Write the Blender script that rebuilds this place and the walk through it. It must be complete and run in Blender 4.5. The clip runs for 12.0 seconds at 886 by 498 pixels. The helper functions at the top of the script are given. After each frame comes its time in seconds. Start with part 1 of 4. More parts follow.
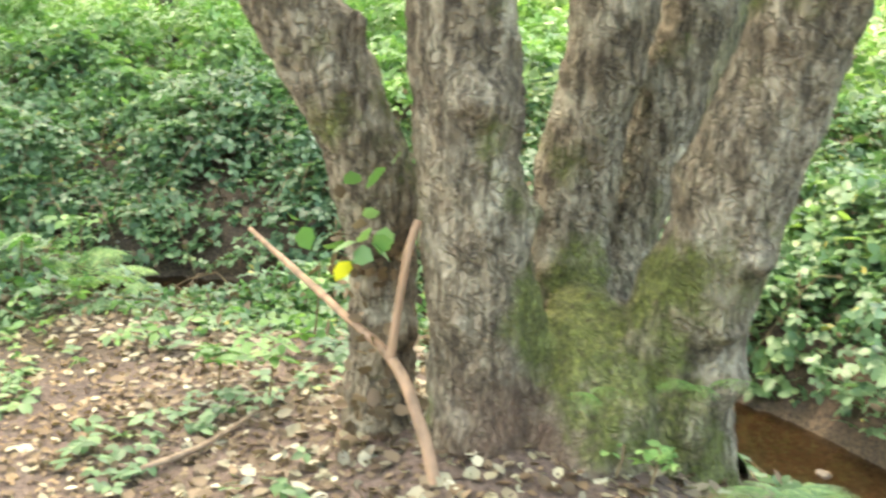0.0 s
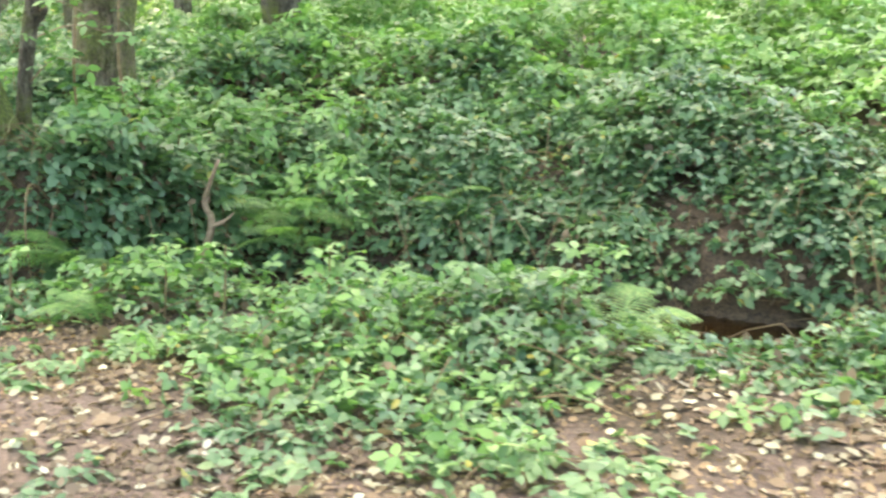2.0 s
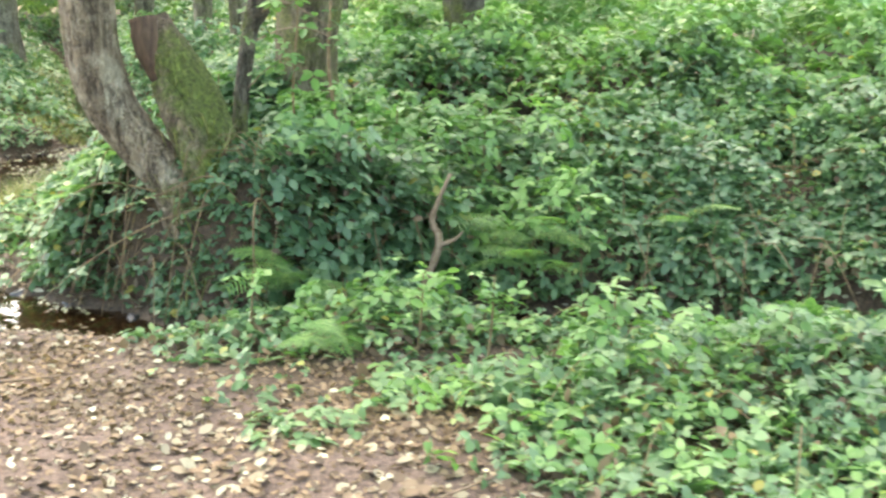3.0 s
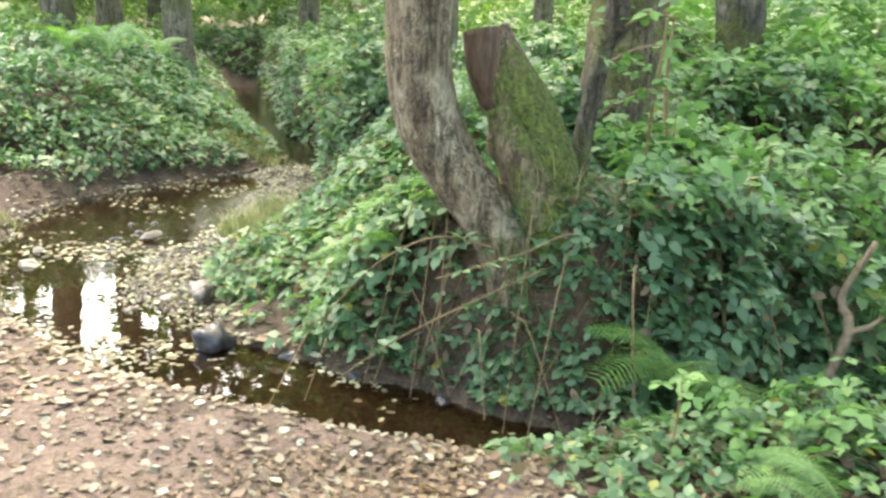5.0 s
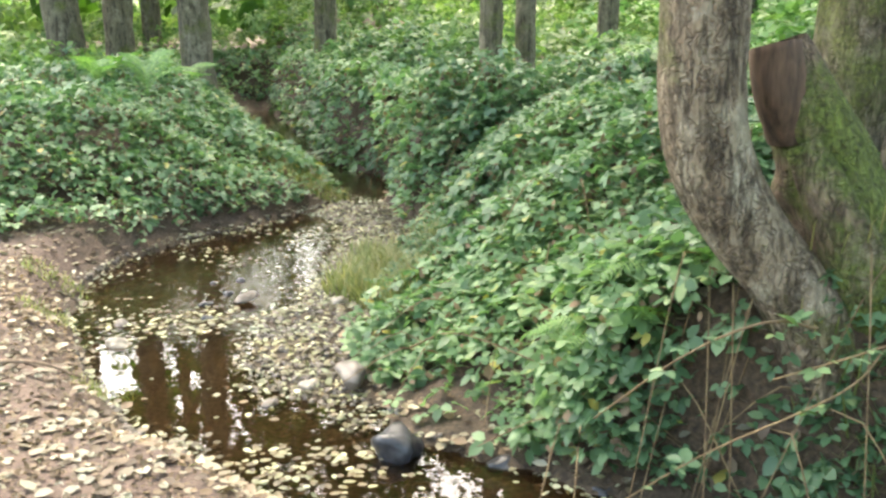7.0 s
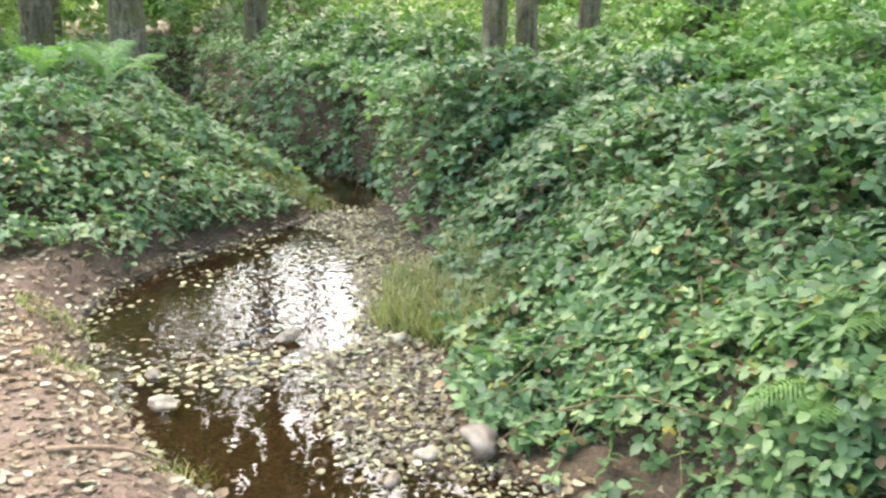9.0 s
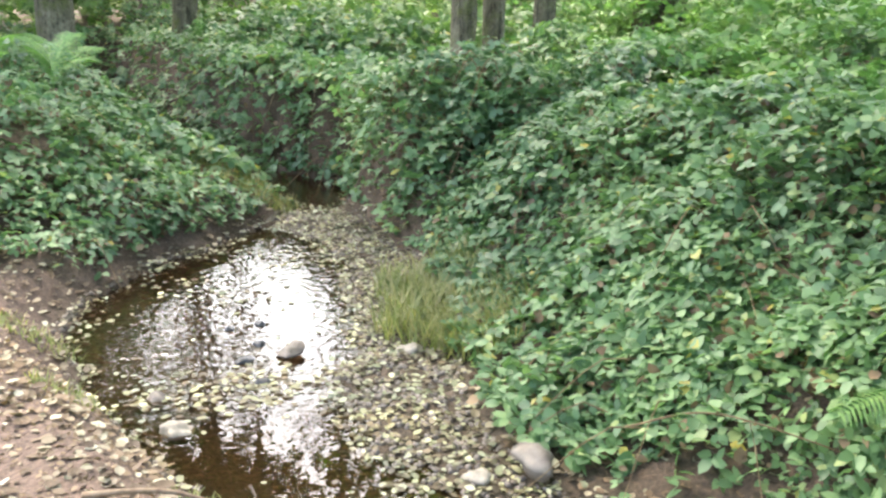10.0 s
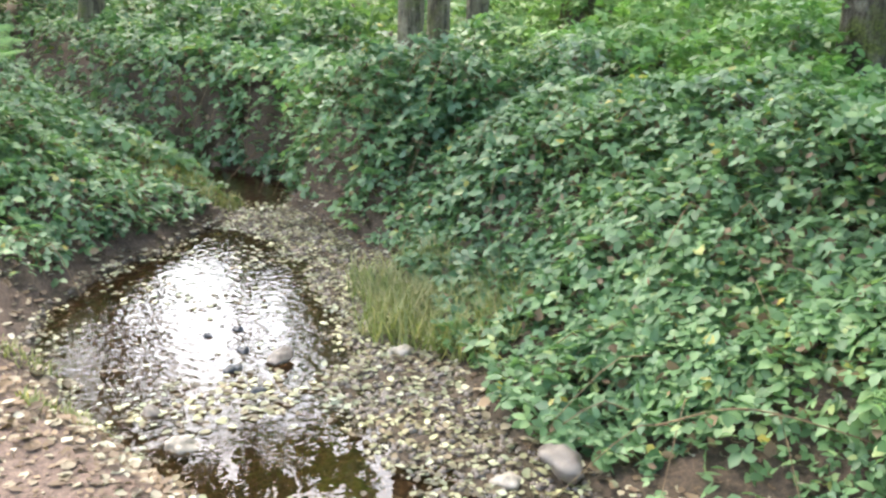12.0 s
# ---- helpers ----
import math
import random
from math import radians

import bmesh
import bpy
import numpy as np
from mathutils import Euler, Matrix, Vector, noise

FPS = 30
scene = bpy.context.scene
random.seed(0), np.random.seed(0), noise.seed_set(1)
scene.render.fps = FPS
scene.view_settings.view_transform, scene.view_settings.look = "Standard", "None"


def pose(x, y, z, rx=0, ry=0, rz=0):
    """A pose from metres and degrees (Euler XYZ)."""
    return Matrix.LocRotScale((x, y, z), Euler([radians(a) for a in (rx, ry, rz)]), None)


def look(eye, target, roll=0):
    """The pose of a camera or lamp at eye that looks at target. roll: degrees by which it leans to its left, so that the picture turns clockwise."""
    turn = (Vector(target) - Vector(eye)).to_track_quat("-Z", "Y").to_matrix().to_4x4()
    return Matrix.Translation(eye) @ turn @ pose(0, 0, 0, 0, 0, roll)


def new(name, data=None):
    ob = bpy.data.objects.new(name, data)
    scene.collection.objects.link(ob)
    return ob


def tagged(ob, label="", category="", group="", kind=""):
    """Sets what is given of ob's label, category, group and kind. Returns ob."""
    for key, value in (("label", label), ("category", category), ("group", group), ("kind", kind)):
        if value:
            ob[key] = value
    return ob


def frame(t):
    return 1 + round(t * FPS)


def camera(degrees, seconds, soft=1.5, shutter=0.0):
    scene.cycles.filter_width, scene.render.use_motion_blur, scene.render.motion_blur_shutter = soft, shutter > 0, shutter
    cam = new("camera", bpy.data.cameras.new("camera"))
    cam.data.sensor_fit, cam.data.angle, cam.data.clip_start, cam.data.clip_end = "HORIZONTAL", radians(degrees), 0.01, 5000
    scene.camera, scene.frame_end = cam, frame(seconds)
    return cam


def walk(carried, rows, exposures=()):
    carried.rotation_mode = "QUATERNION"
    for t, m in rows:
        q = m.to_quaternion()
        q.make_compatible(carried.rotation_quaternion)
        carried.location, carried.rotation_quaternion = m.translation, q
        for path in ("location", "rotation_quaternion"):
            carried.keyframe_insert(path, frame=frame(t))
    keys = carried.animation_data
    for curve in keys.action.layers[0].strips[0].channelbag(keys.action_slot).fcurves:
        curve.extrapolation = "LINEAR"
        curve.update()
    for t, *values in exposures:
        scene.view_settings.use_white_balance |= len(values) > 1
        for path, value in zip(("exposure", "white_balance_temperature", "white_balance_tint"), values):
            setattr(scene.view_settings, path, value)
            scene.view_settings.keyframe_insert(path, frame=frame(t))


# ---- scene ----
cam = camera(49.1, 12.0, soft=2.5, shutter=0.25)
PATH = [
    (0, (2.442, -4.152, 1.917), (3.329, -2.42, 1.453), 2.2),
    (0.5, (2.177, -3.817, 1.906), (2.941, -2.024, 1.457), 3.0),
    (1, (1.921, -3.498, 1.947), (2.557, -1.662, 1.471), 2.0),
    (1.5, (1.612, -3.011, 1.872), (2.132, -1.14, 1.393), 1.5),
    (2, (1.301, -2.689, 1.899), (1.71, -0.797, 1.399), 0.8),
    (2.5, (0.909, -2.302, 1.913), (1.209, -0.39, 1.41), 0.7),
    (3, (0.546, -1.981, 1.923), (0.758, -0.061, 1.408), 0.5),
    (3.5, (0.153, -1.643, 1.879), (0.303, 0.283, 1.363), 1.3),
    (5.5, (-1.038, -0.372, 1.854), (-1.033, 1.57, 1.377), 1.7),
    (6, (-1.326, -0.101, 1.847), (-1.313, 1.842, 1.374), 2.2),
    (6.5, (-1.628, 0.216, 1.843), (-1.578, 2.159, 1.372), 1.1),
    (7, (-1.917, 0.48, 1.851), (-1.839, 2.424, 1.388), -0.4),
    (7.5, (-2.193, 0.735, 1.849), (-2.077, 2.681, 1.401), -0.8),
    (9.5, (-3.285, 1.582, 1.917), (-2.863, 3.472, 1.417), 1.1),
    (10, (-3.531, 1.765, 1.919), (-3.017, 3.631, 1.415), 1.1),
    (10.5, (-3.754, 1.89, 1.93), (-3.162, 3.732, 1.424), 1.3),
    (11, (-3.916, 1.964, 1.941), (-3.273, 3.788, 1.432), 0.9),
    (11.5, (-3.99, 1.995, 1.948), (-3.304, 3.801, 1.433), 0.9),
    (12, (-4.014, 2.01, 1.947), (-3.29, 3.8, 1.425), 1.6),
]
EXPOSURES = [(0, 3.85, 7650, 3), (3.5, 3.82, 7150, 5), (5.5, 3.62, 7250, 4), (9.5, 3.4, 6850, 6), (12, 3.32, 6550, 7)]
walk(cam, [(t, look(e, g, r)) for t, e, g, r in PATH], EXPOSURES)

# ---- sky and sun: bright, hazy, nearly overcast light from above ----
world = bpy.data.worlds.new("world")
scene.world = world
world.use_nodes = True
sky = world.node_tree.nodes.new("ShaderNodeTexSky")
sky.sky_type, sky.sun_disc = "NISHITA", False
sky.sun_elevation, sky.sun_rotation = radians(58), radians(-12)
sky.air_density, sky.dust_density, sky.ozone_density = 1.0, 7.0, 1.0
background = world.node_tree.nodes["Background"]
background.inputs["Strength"].default_value = 0.15
world.node_tree.links.new(sky.outputs[0], background.inputs["Color"])
sun = new("sun", bpy.data.lights.new("sun", "SUN"))
sun.data.energy, sun.data.angle, sun.data.color = 0.55, radians(45), (1.0, 0.97, 0.92)
sun.matrix_world = look((-4, 18.5, 30), (0, 0, 0))


# ---- materials ----
def node_material(name):
    m = bpy.data.materials.new(name)
    m.use_nodes = True
    return m, m.node_tree.nodes, m.node_tree.links, m.node_tree.nodes["Principled BSDF"]


def noise_node(N, L, scale, detail=4, stretch=None, rough=0.6):
    n = N.new("ShaderNodeTexNoise")
    n.inputs["Scale"].default_value, n.inputs["Detail"].default_value = scale, detail
    n.inputs["Roughness"].default_value = rough
    c = N.new("ShaderNodeTexCoord")
    p = N.new("ShaderNodeMapping")
    p.inputs["Scale"].default_value = stretch or (1, 1, 1)
    L.new(c.outputs["Object"], p.inputs["Vector"])
    L.new(p.outputs[0], n.inputs["Vector"])
    return n.outputs["Fac"]


def ramp(N, L, fac, stops):
    r = N.new("ShaderNodeValToRGB")
    e = r.color_ramp.elements
    while len(e) < len(stops):
        e.new(0.5)
    for k, (pos, col) in zip(e, stops):
        k.position, k.color = pos, (*col, 1)
    L.new(fac, r.inputs[0])
    return r.outputs[0]


def mixed(N, L, fac, a, b, mode="MIX"):
    x = N.new("ShaderNodeMix")
    x.data_type, x.blend_type = "RGBA", mode
    for s, v in ((x.inputs[0], fac), (x.inputs[6], a), (x.inputs[7], b)):
        if isinstance(v, (int, float)):
            s.default_value = v
        elif isinstance(v, tuple):
            s.default_value = (*v, 1)
        else:
            L.new(v, s)
    return x.outputs[2]


def bumped(N, L, b, height, strength, distance):
    k = N.new("ShaderNodeBump")
    k.inputs["Strength"].default_value, k.inputs["Distance"].default_value = strength, distance
    L.new(height, k.inputs["Height"])
    L.new(k.outputs[0], b.inputs["Normal"])


def leaf_material(name, stops, gloss=0.42, through_light=0.35, patch=0.6):
    """Leaves: each leaflet has a shade of its own, and whole patches drift in hue."""
    m, N, L, b = node_material(name)
    g = N.new("ShaderNodeNewGeometry")
    col = ramp(N, L, g.outputs["Random Per Island"], stops)
    patchy = ramp(N, L, noise_node(N, L, patch, 3), [(0.3, (0.62, 0.7, 0.72)), (0.7, (1.25, 1.2, 0.95))])
    col = mixed(N, L, 1.0, col, patchy, "MULTIPLY")
    L.new(col, b.inputs["Base Color"])
    b.inputs["Roughness"].default_value = gloss
    t = N.new("ShaderNodeBsdfTranslucent")
    bright = mixed(N, L, 1.0, col, (1.15, 1.35, 0.8), "MULTIPLY")
    L.new(bright, t.inputs["Color"])
    s = N.new("ShaderNodeMixShader")
    s.inputs[0].default_value = through_light
    L.new(b.outputs[0], s.inputs[1])
    L.new(t.outputs[0], s.inputs[2])
    L.new(s.outputs[0], N["Material Output"].inputs["Surface"])
    return m


def nearness(N, L, coords, spot, reach):
    """0.22 at the spot, falling to nothing at its reach."""
    away = N.new("ShaderNodeVectorMath")
    away.operation = "DISTANCE"
    away.inputs[1].default_value = spot
    L.new(coords.outputs["Object"], away.inputs[0])
    k = N.new("ShaderNodeMath")
    k.operation = "MULTIPLY_ADD"
    L.new(away.outputs["Value"], k.inputs[0])
    k.inputs[1].default_value, k.inputs[2].default_value = -0.22 / reach, 0.22
    floor_at = N.new("ShaderNodeMath")
    floor_at.operation = "MAXIMUM"
    L.new(k.outputs[0], floor_at.inputs[0])
    floor_at.inputs[1].default_value = 0.0
    return floor_at.outputs[0]


def bark_material(name, dark, mid, pale, moss_lo, moss_hi, scale=1.0, cushions=(), worn=(), moss_dark=(0.06, 0.065, 0.014), moss_light=(0.21, 0.25, 0.05)):
    """Plated bark with fissures, lichen blotches and moss; cushions: spots (x, y, z, reach) where moss grows thickest; worn: spots of bare reddish bark."""
    m, N, L, b = node_material(name)
    c = N.new("ShaderNodeTexCoord")
    warp = N.new("ShaderNodeTexNoise")
    warp.inputs["Scale"].default_value, warp.inputs["Detail"].default_value = 9, 4
    L.new(c.outputs["Object"], warp.inputs["Vector"])
    shifted = N.new("ShaderNodeMix")
    shifted.data_type, shifted.blend_type = "RGBA", "ADD"
    shifted.inputs[0].default_value = 0.2
    L.new(c.outputs["Object"], shifted.inputs[6])
    L.new(warp.outputs["Color"], shifted.inputs[7])
    squeeze = N.new("ShaderNodeMapping")
    squeeze.inputs["Scale"].default_value = (1, 1, 0.2)
    L.new(shifted.outputs[2], squeeze.inputs["Vector"])
    cell = N.new("ShaderNodeTexVoronoi")
    cell.feature = "DISTANCE_TO_EDGE"
    cell.inputs["Scale"].default_value = 30 * scale
    L.new(squeeze.outputs[0], cell.inputs["Vector"])
    crack = ramp(N, L, cell.outputs["Distance"], [(0.0, (0, 0, 0)), (0.16, (1, 1, 1))])
    tone, blot, fine = noise_node(N, L, 7, 6, (1, 1, 0.5), 0.65), noise_node(N, L, 5, 5), noise_node(N, L, 70, 4, (1, 1, 0.4))
    plate = ramp(N, L, tone, [(0.3, tuple(0.5 * (p + q) for p, q in zip(dark, mid))), (0.5, mid), (0.7, pale)])
    col = mixed(N, L, ramp(N, L, cell.outputs["Distance"], [(0.0, (0.25, 0.25, 0.25)), (0.09, (1, 1, 1))]), dark, plate)
    gate = ramp(N, L, noise_node(N, L, 16, 3, (1, 1, 0.4)), [(0.5, (0, 0, 0)), (0.64, (0.8, 0.8, 0.8))])
    col = mixed(N, L, gate, col, plate)
    furrow = ramp(N, L, noise_node(N, L, 34 * scale, 5, (1, 1, 0.16), 0.7), [(0.40, (0.28, 0.26, 0.24)), (0.5, (1, 1, 1))])
    col = mixed(N, L, 0.8, col, furrow, "MULTIPLY")
    lich = ramp(N, L, blot, [(0.54, (0, 0, 0)), (0.68, (0.7, 0.7, 0.7))])
    col = mixed(N, L, lich, col, tuple(min(1, v * 1.2 + 0.03) for v in pale))
    col = mixed(N, L, 0.6, col, ramp(N, L, fine, [(0.3, (0.55, 0.55, 0.55)), (0.7, (1.3, 1.3, 1.3))]), "MULTIPLY")
    mossy = noise_node(N, L, 3.2, 6)
    for cx, cy, cz, reach in cushions:
        k = nearness(N, L, c, (cx, cy, cz), reach)
        add = N.new("ShaderNodeMath")
        L.new(mossy, add.inputs[0])
        L.new(k, add.inputs[1])
        mossy = add.outputs[0]
    mask = ramp(N, L, mossy, [(moss_lo, (0, 0, 0)), (moss_hi, (0.85, 0.85, 0.85))])
    for cx, cy, cz, reach in worn:
        rub = ramp(N, L, nearness(N, L, c, (cx, cy, cz), reach), [(0.02, (0, 0, 0)), (0.16, (0.75, 0.75, 0.75))])
        col = mixed(N, L, rub, col, ramp(N, L, fine, [(0.3, (0.085, 0.05, 0.034)), (0.7, (0.21, 0.125, 0.085))]))
    green = ramp(N, L, noise_node(N, L, 45, 3), [(0.3, moss_dark), (0.7, moss_light)])
    col = mixed(N, L, mask, col, green)
    L.new(col, b.inputs["Base Color"])
    b.inputs["Roughness"].default_value = 0.9
    relief = mixed(N, L, 0.4, mixed(N, L, 0.55, mixed(N, L, gate, crack, (1, 1, 1)), furrow), fine)
    bumped(N, L, b, relief, 1.0, 0.045)
    return m


def plain_material(name, a, c, scale=30, rough=0.8, bump=0.3, stretch=None):
    m, N, L, b = node_material(name)
    f = noise_node(N, L, scale, 5, stretch)
    big = noise_node(N, L, scale * 0.12, 3)
    col = mixed(N, L, 0.6, ramp(N, L, f, [(0.3, a), (0.7, c)]), ramp(N, L, big, [(0.3, (0.6, 0.6, 0.6)), (0.7, (1.3, 1.3, 1.3))]), "MULTIPLY")
    L.new(col, b.inputs["Base Color"])
    b.inputs["Roughness"].default_value = rough
    bumped(N, L, b, f, bump, 0.01)
    return m


def ground_material():
    """Trodden reddish soil where bare, dark leaf mould elsewhere, wet silt near the water."""
    m, N, L, b = node_material("woodland_soil")
    bare = N.new("ShaderNodeAttribute")
    bare.attribute_name = "bare"
    damp = N.new("ShaderNodeAttribute")
    damp.attribute_name = "damp"
    fine, crumbs, wide = noise_node(N, L, 45, 6), noise_node(N, L, 160, 3), noise_node(N, L, 1.6, 4)
    soil = ramp(N, L, fine, [(0.28, (0.07, 0.046, 0.035)), (0.5, (0.135, 0.092, 0.071)), (0.72, (0.21, 0.15, 0.118))])
    mould = ramp(N, L, fine, [(0.3, (0.03, 0.02, 0.012)), (0.55, (0.09, 0.06, 0.035)), (0.75, (0.16, 0.11, 0.06))])
    col = mixed(N, L, bare.outputs["Fac"], mould, soil)
    col = mixed(N, L, 0.7, col, ramp(N, L, crumbs, [(0.3, (0.6, 0.6, 0.6)), (0.7, (1.25, 1.25, 1.25))]), "MULTIPLY")
    col = mixed(N, L, 0.8, col, ramp(N, L, wide, [(0.3, (0.75, 0.72, 0.7)), (0.7, (1.2, 1.2, 1.2))]), "MULTIPLY")
    col = mixed(N, L, damp.outputs["Fac"], col, ramp(N, L, fine, [(0.3, (0.02, 0.014, 0.008)), (0.7, (0.10, 0.07, 0.04))]))
    L.new(col, b.inputs["Base Color"])
    b.inputs["Roughness"].default_value = 0.85
    bumped(N, L, b, fine, 0.7, 0.02)
    return m


def water_material():
    m, N, L, b = node_material("stream_water")
    b.inputs["Base Color"].default_value = (0.30, 0.21, 0.11, 1)
    b.inputs["Transmission Weight"].default_value = 1.0
    b.inputs["IOR"].default_value, b.inputs["Roughness"].default_value = 1.33, 0.0
    riffle = N.new("ShaderNodeAttribute")
    riffle.attribute_name = "riffle"
    chop = mixed(N, L, riffle.outputs["Fac"], (0.5, 0.5, 0.5), noise_node(N, L, 15, 1))
    calm = noise_node(N, L, 7, 2)
    bumped(N, L, b, mixed(N, L, 0.12, chop, calm), 0.4, 0.013)
    return m


SOIL, WATER = ground_material(), water_material()
BARK = bark_material("alder_bark", (0.075, 0.052, 0.034), (0.30, 0.235, 0.155), (0.46, 0.40, 0.285), 0.56, 0.70)
BOLE = bark_material("mossy_bole", (0.07, 0.05, 0.032), (0.29, 0.232, 0.155), (0.5, 0.44, 0.32), 0.58, 0.72, 1.0,
                     [(4.25, -1.75, 0.9, 0.45), (3.7, -1.2, 1.7, 0.32), (3.62, -1.12, 2.0, 0.3), (4.3, -1.5, 1.25, 0.4), (4.45, -1.85, 1.25, 0.3), (4.4, -2.0, 0.55, 0.45), (4.75, -2.0, 0.3, 0.4), (4.1, -1.7, 1.0, 0.22)], [(3.98, -1.72, 0.6, 0.4)])
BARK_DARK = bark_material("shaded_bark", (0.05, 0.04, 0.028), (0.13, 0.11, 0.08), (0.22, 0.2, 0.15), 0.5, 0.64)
MOSSY = bark_material("mossy_bark", (0.06, 0.05, 0.03), (0.20, 0.15, 0.10), (0.33, 0.28, 0.2), 0.40, 0.60)
FAR_BARK = bark_material("distant_bark", (0.10, 0.085, 0.055), (0.20, 0.175, 0.115), (0.30, 0.27, 0.18), 0.55, 0.72, 0.6)
STUMP_MOSS = bark_material("stump_moss", (0.06, 0.045, 0.03), (0.20, 0.14, 0.09), (0.33, 0.26, 0.18), 0.52, 0.68, 1.0, [(-0.15, 4.0, 1.2, 0.9)], (), (0.05, 0.065, 0.012), (0.185, 0.26, 0.042))
STICK_WOOD = plain_material("peeled_stick", (0.15, 0.10, 0.065), (0.46, 0.28, 0.17), 14, 0.7, 0.3, (1, 1, 0.3))
TWIG = plain_material("dry_twig", (0.16, 0.10, 0.06), (0.34, 0.25, 0.17), 30)
CANE = plain_material("bramble_cane", (0.12, 0.07, 0.035), (0.27, 0.2, 0.10), 20)
CUT_WOOD = plain_material("rotten_cut_wood", (0.03, 0.018, 0.012), (0.15, 0.095, 0.06), 30, 0.9, 0.6, (1, 1, 0.15))
ROCK_DARK = plain_material("wet_dark_stone", (0.018, 0.018, 0.02), (0.07, 0.07, 0.075), 20, 0.35, 0.3)
ROCK_PALE = plain_material("pale_stone", (0.22, 0.19, 0.15), (0.42, 0.37, 0.30), 25, 0.6, 0.3)
GRIT = plain_material("stream_gravel", (0.07, 0.055, 0.045), (0.26, 0.22, 0.18), 9, 0.5, 0.3)
BRAMBLE = leaf_material("bramble_leaf", [(0.0, (0.075, 0.142, 0.072)), (0.5, (0.145, 0.25, 0.135)), (0.93, (0.23, 0.34, 0.19)), (0.985, (0.29, 0.35, 0.16)), (1.0, (0.45, 0.37, 0.10))])
LUSH = leaf_material("nettle_leaf", [(0.0, (0.11, 0.22, 0.075)), (0.5, (0.18, 0.33, 0.115)), (1.0, (0.27, 0.40, 0.17))], 0.5, 0.34)
FAR_LEAF = leaf_material("woodland_leaf", [(0.0, (0.08, 0.14, 0.05)), (0.5, (0.14, 0.235, 0.085)), (1.0, (0.24, 0.34, 0.13))], 0.55, 0.38, 0.25)
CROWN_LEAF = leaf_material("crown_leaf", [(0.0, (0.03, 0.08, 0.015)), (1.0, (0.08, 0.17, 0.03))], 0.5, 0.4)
FERN = leaf_material("fern_frond", [(0.0, (0.13, 0.25, 0.08)), (0.6, (0.21, 0.36, 0.12)), (1.0, (0.32, 0.44, 0.16))], 0.55, 0.4)
LITTER = leaf_material("fallen_leaf", [(0.0, (0.08, 0.05, 0.035)), (0.4, (0.21, 0.14, 0.095)), (0.62, (0.28, 0.23, 0.18)), (0.86, (0.36, 0.32, 0.25)), (1.0, (0.56, 0.52, 0.45))], 0.6, 0.1)
DRIFT = leaf_material("sodden_leaf", [(0.0, (0.06, 0.045, 0.03)), (0.3, (0.16, 0.12, 0.075)), (0.5, (0.21, 0.195, 0.125)), (0.8, (0.31, 0.31, 0.195)), (1.0, (0.5, 0.49, 0.37))], 0.5, 0.1, 2.5)
GRASS = leaf_material("grass_blade", [(0.0, (0.14, 0.18, 0.06)), (0.5, (0.25, 0.27, 0.11)), (1.0, (0.42, 0.35, 0.2))], 0.5, 0.35)
DRY_LEAF = leaf_material("withered_leaf", [(0.0, (0.10, 0.065, 0.042)), (1.0, (0.31, 0.215, 0.15))], 0.7, 0.15)
YELLOW_LEAF = leaf_material("yellow_leaf", [(0.0, (0.62, 0.55, 0.04)), (1.0, (0.75, 0.68, 0.08))], 0.5, 0.4)

# ---- the lie of the land ----
# stream outline: the path-side shore going downstream, then the far shore going back up
NEAR_SHORE = [(-5.4, 21), (-4.5, 17), (-3.7, 14), (-2.85, 11.6), (-2.55, 10.5), (-3.1, 9.5), (-3.75, 8.7), (-4.15, 8.0), (-4.2, 7.2),
              (-3.95, 6.2), (-3.55, 5.3), (-3.1, 4.6), (-2.45, 4.0), (-2.0, 3.62), (-1.5, 3.35), (-0.9, 3.12), (-0.35, 3.02),
              (0.4, 2.95), (1.2, 2.85), (2.2, 2.55), (3.2, 2.0), (4.2, 1.2), (5.0, 0.2), (5.3, -0.8), (5.3, -2.5), (5.4, -9)]
FAR_SHORE = [(6.3, -9), (6.1, -2.5), (6.15, -0.9), (5.9, 0.5), (5.1, 1.9), (3.9, 2.8), (2.5, 3.4), (1.3, 3.7), (0.5, 3.55), (0.0, 3.42),
             (-0.46, 3.58), (-0.96, 3.86), (-1.5, 4.24), (-2.0, 4.7), (-2.2, 5.4), (-2.3, 6.1), (-1.98, 7.2), (-1.9, 8.7), (-2.1, 10.3),
             (-1.85, 11.4), (-2.9, 13.4), (-3.6, 17), (-4.6, 21)]
STREAM = np.array(NEAR_SHORE + FAR_SHORE)
FAR_SIDE = np.array(FAR_SHORE + [(-4.6, 90), (90, 90), (90, -9)])
LITTER_EDGE = np.array([(-9, 9.6), (-5.2, 8.2), (-4.6, 7.8), (-0.6, 2.75), (-0.1, 2.2), (0.4, 1.75), (1.0, 1.15), (1.7, 0.75), (2.3, 0.45), (2.8, 0.15), (3.5, 0.25), (4.1, 0.1), (5, -0.6), (9, -4)])


def inside(poly, x, y):
    a, b = poly, np.roll(poly, -1, 0)
    r = np.zeros(x.shape, bool)
    for (x0, y0), (x1, y1) in zip(a, b):
        if y0 != y1:
            r ^= ((y0 > y) != (y1 > y)) & (x < (x1 - x0) * (y - y0) / (y1 - y0) + x0)
    return r


